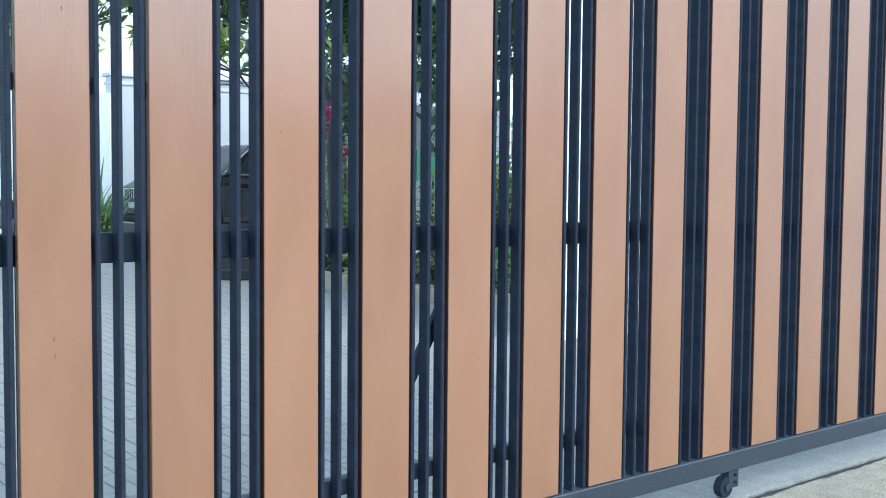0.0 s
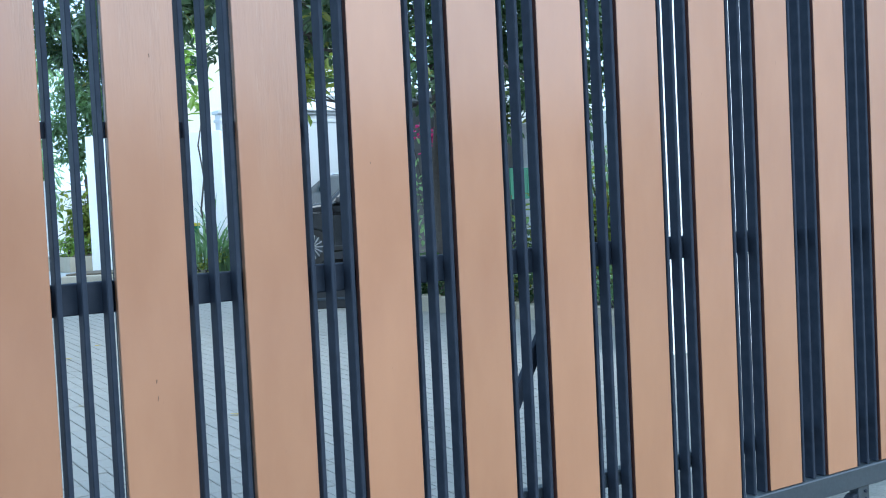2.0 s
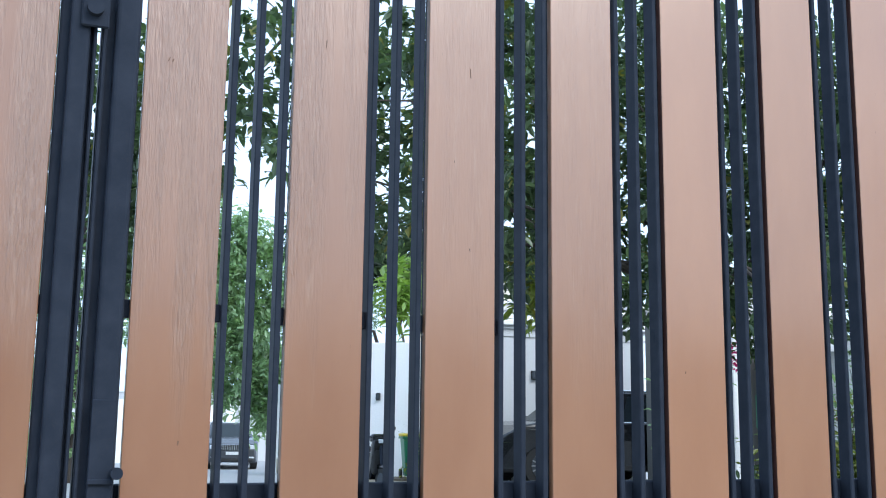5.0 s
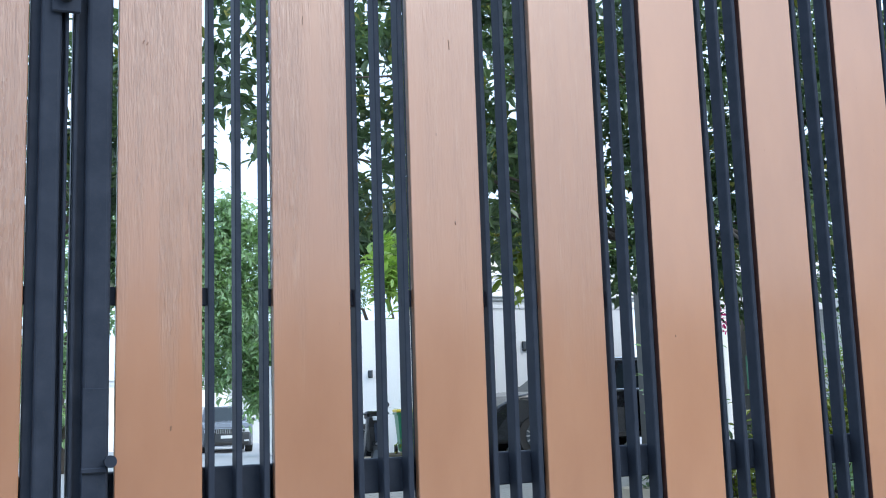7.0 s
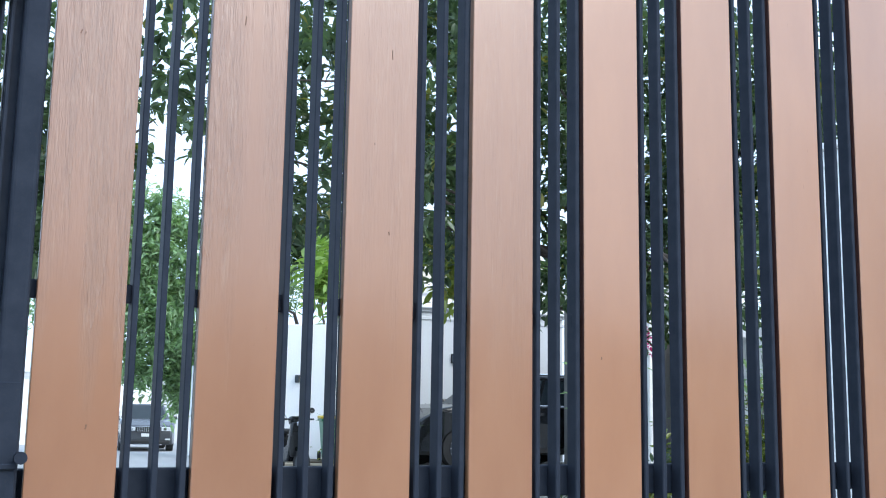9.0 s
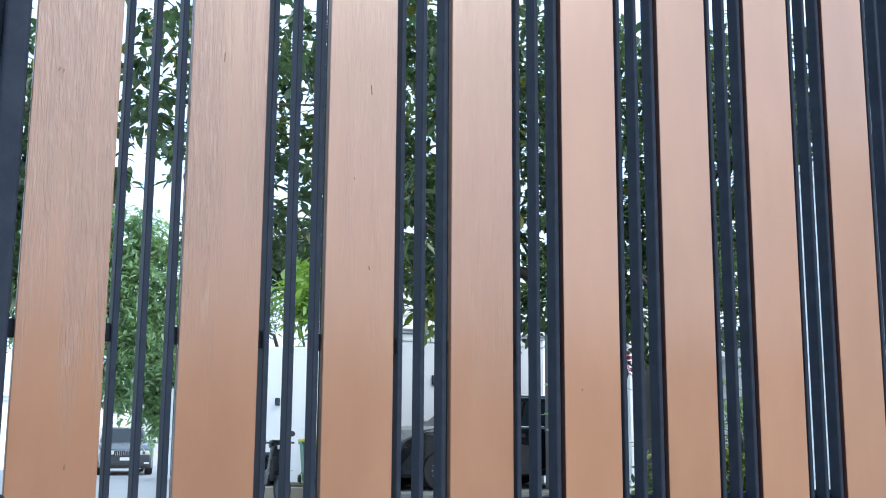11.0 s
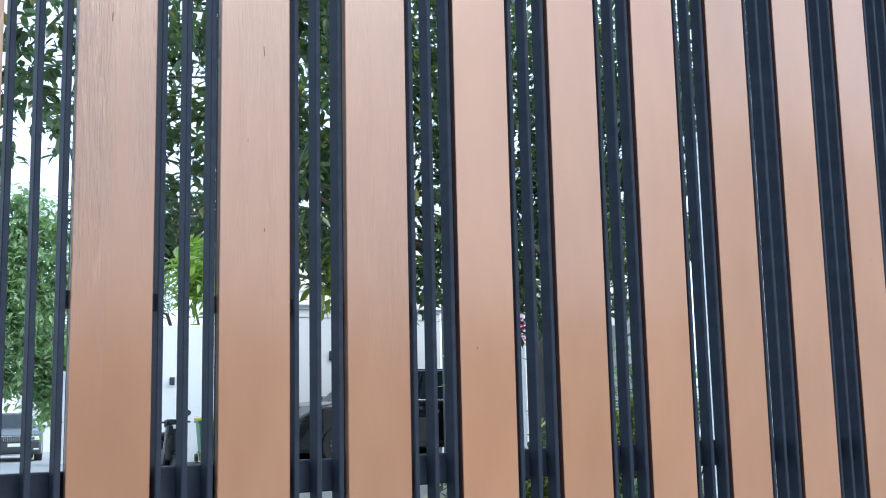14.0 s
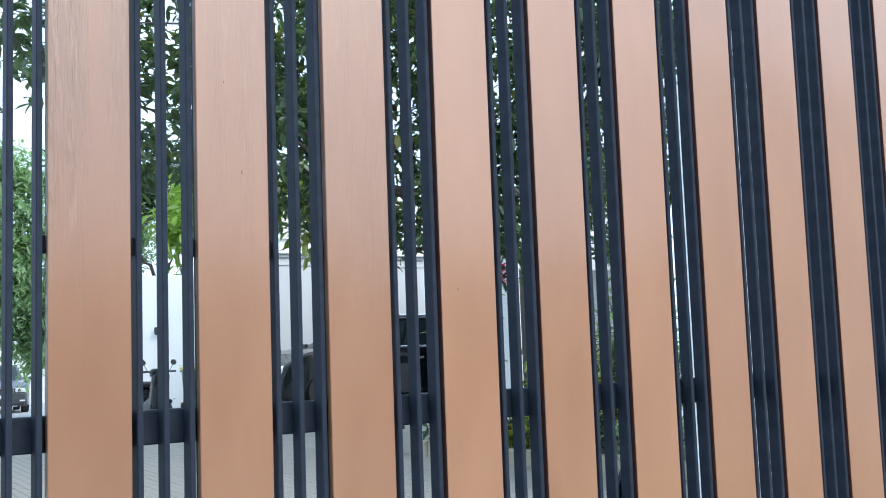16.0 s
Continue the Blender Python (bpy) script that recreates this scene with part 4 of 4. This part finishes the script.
vv, vf = tube([(0, 0, 0), (0.06, -0.02, 0.6), (-0.03, 0.0, 1.2), (0.05, -0.03, 1.8), (-0.02, 0.0, 2.4), (0.10, -0.02, 3.0)], [0.022, 0.02, 0.018, 0.016, 0.014, 0.010], 7)
raw("stem", vv, vf, BARK, vine, smooth=True)

# made-up stems in place of thin slanting lines of unknown origin
twigs = thing("slanting_lines", "thin dark slanting rods by the wall, standing in for unidentified lines", "plant", (9.30, 16.72, 0.66))
for px, pz in ((-0.42, 1.62), (-0.28, 1.25), (-0.06, 1.18), (-0.60, 0.95)):
    tv, tf = tube([(0.05, 0, -0.02), (0.02 + px * 0.25, 0.02, pz * 0.45), (px, 0.0, pz)], [0.016, 0.012, 0.006], 6)
    raw("slanting_rod", tv, tf, BARK, twigs, smooth=True)

# bougainvillea by the house
boug = clump("bougainvillea", "bougainvillea with magenta blossom beside the house wall", "shrub", (9.4, 10.6, lift(10.6) - 0.03), (0.55, 0.5), 2.5, 900, LEAF_MID, 0.13, 0.06, 41)
prng = random.Random(42)
pc = [Vector((x + prng.gauss(0, 0.07), prng.gauss(0, 0.1), z + prng.gauss(0, 0.12))) for x, z in ((0.68, 2.52), (-0.38, 2.38), (-0.1, 1.75)) for _ in range(5)]
pc = [c + Vector((prng.gauss(0, 0.06), prng.gauss(0, 0.06), prng.gauss(0, 0.06))) for c in pc for _ in range(16)]
pv, pf = leaves(pc, prng, 0.075, 0.06, 0.0)
raw("blossom", pv, pf, PETAL, boug, "magenta blossom")
clump("shrub", "yellow-green variegated border shrub", "shrub", (9.6, 7.9, lift(8) + 0.12), (0.9, 0.7), 1.7, 1500, LEAF_VARIEGATED, 0.17, 0.06, 43)
clump("shrub", "dense green border shrub", "shrub", (10.6, 8.0, lift(8) + 0.12), (1.0, 0.7), 2.2, 1500, LEAF_MID, 0.16, 0.07, 44)
screen = thing("yard_screen", "green painted sheet panel on two dark posts", "screen", (11.15, 10.9, lift(11) - 0.03))
for k in range(6):
    part("slat", box(-0.36 + 0.12 * k, -0.245 + 0.12 * k, 0.0, 0.03, 1.38, 1.90, 0.004), SHUTTER, screen)
for x in (-0.3, 0.26):
    part("post", box(x, x + 0.04, 0.0305, 0.07, 0.0, 1.92, 0.004), STEEL, screen)

# planting bed with a rough stone kerb beside the drive
bed_at = (7.42, 9.3, 0.0)
kerb_dir = Vector((0.29, -1.0, 0)).normalized()
kerb = thing("stone_kerb", "rough pale stone kerb of a planting bed beside the drive", "kerb", bed_at)
krng = random.Random(61)
along = 0.0
while along < 4.2:
    ln = krng.uniform(0.24, 0.42)
    c = kerb_dir * (along + ln / 2)
    gz = lift(bed_at[1] + c.y)
    st = box(-ln / 2 + 0.006, ln / 2 - 0.006, -0.09, 0.09, -0.06, krng.uniform(0.17, 0.22), 0.022, 2)
    for v in st.verts:
        v.co += Vector((krng.gauss(0, 0.006), krng.gauss(0, 0.008), krng.gauss(0, 0.006)))
    so = part("stone", st, STONE, kerb)
    so.matrix_basis = pose(c.x, c.y, gz, 0, 0, math.degrees(math.atan2(kerb_dir.y, kerb_dir.x)) + krng.uniform(-3, 3))
    along += ln
bed = raw("planting_bed", [(7.52, 9.3, lift(9.3) + 0.13), (8.72, 5.25, lift(5.25) + 0.13), (12.4, 5.25, lift(5.25) + 0.13), (12.4, 9.3, lift(9.3) + 0.13)], [(0, 1, 2, 3)], SOIL)
tagged(bed, "dark soil and leaf litter of the planting bed", "soil", kind="structure")
for bx, by, hh, mt, sd in ((7.95, 8.85, 0.55, LEAF_DARK, 71), (8.15, 7.9, 0.6, LEAF_VARIEGATED, 72), (8.45, 7.0, 0.55, LEAF_DARK, 73), (8.75, 6.2, 0.7, LEAF_MID, 74), (8.9, 8.6, 1.0, LEAF_DARK, 75)):
    clump("border_plant", "low leafy plant behind the stone kerb", "plant", (bx, by, lift(by) + 0.13), (0.5, 0.5), hh, 420, mt, 0.15, 0.06, sd)
# stand-in block for a dark shape of unknown nature
block = thing("dark_block", "low dark block standing in for an unidentified dark shape on the drive", "block", (6.95, 9.95, lift(9.95) - 0.02), -30)
part("body", box(-0.42, 0.42, -0.18, 0.18, 0.0, 0.34, 0.03, 2), DARKPLASTIC, block)
part("ridge", box(-0.40, 0.40, -0.195, -0.1805, 0.13, 0.17, 0.006), STEEL_GREY, block)

# fallen leaves on the drive
for x, y, a in ((3.23, 8.76, 40), (1.30, 3.9, 20), (2.2, 5.6, 110), (3.1, 4.4, 200), (4.3, 6.2, 310), (2.7, 8.1, 75), (5.2, 7.4, 160)):
    fl = thing("fallen_leaf", "dry yellow leaf lying on the paving", "leaf", (x, y, lift(y) + 0.004), a, "fallen leaves")
    lv, lf = leaves([(0, 0, 0.004)], random.Random(int(a)), 0.11, 0.05, 0.0)
    flat = [(v[0] if hasattr(v, "__getitem__") else v.x, v[1], 0.004 + 0.25 * abs(v[2] - 0.004)) for v in lv]
    raw("blade", flat, lf, DRYLEAF, fl)

# ---- block paving of the drive ----
PAV_X0, PAV_X1, PAV_Y0, PAV_Y1 = -2.4, 9.6, 0.425, 13.6
BW, BL, GAP = 0.105, 0.21, 0.005
bed_v = []
bys = [0.421 + (PAV_Y1 - 0.421) * i / 22 for i in range(23)]
for y in bys:
    bed_v += [(PAV_X0, y, lift(y) - 0.012), (PAV_X1, y, lift(y) - 0.012)]
bed_f = [(2 * i, 2 * i + 1, 2 * i + 3, 2 * i + 2) for i in range(22)]
drive = raw("drive_bed", bed_v, bed_f, JOINT)
tagged(drive, "grey block-paved drive with sandy joints", "paving", kind="structure")


def paver_boxes(cells):
    """Chamfered blocks: top, four chamfers and four sides."""
    verts, faces = [], []
    for x, y, dz, w, ln in cells:
        z = lift(y + ln / 2) + dz
        s = (lift(y + ln) - lift(y)) / ln
        i = len(verts)
        for inset, top in ((0.0, -0.014), (0.0, -0.004), (0.005, 0.0)):
            for sx, sy in ((0, 0), (1, 0), (1, 1), (0, 1)):
                px = x + (inset if not sx else w - inset)
                py = y + (inset if not sy else ln - inset)
                verts.append((px, py, z + top + s * (py - y - ln / 2)))
        for k in range(4):
            n = (k + 1) % 4
            faces += [(i + k, i + n, i + 4 + n, i + 4 + k), (i + 4 + k, i + 4 + n, i + 8 + n, i + 8 + k)]
        faces.append((i + 8, i + 9, i + 10, i + 11))
    return verts, faces


cells = []
prg = random.Random(9)
for i in range(int((PAV_X1 - PAV_X0) / (BW + GAP))):
    x = PAV_X0 + i * (BW + GAP)
    y = PAV_Y0 + (0.0 if i % 2 else -(BL + GAP) / 2)
    while y < PAV_Y1 - 0.02:
        y0, y1 = max(y, PAV_Y0), min(y + BL, PAV_Y1)
        if y1 - y0 > 0.04:
            cells.append((x, y0, prg.gauss(0, 0.0012), BW, y1 - y0))
        y += BL + GAP
near = [c for c in cells if 0.4 < c[0] < 2.3 and 1.4 < c[1] < 5.2 and abs(c[4] - BL) < 1e-6]
near = sorted(near, key=lambda c: c[1])[:290]
near_set = set(near)
pv, pf = paver_boxes([c for c in cells if c not in near_set])
rest = raw("paving_field", pv, pf, PAVER)
tagged(rest, "grey concrete block pavers of the drive", "paving", kind="stuff")
unit_v, unit_f = paver_boxes([(0, 5.0, 0.0, BW, BL)])
base_z = lift(5.0 + BL / 2)
unit_v = [(vx, vy - 5.0, vz - base_z) for vx, vy, vz in unit_v]
unit = bpy.data.meshes.new("paver")
unit.from_pydata(unit_v, [], unit_f)
unit.materials.append(PAVER)
for c in near:
    ob = new("paver", unit)
    ob.parent = drive
    ob.location = (c[0], c[1], lift(c[1] + BL / 2) + c[2])
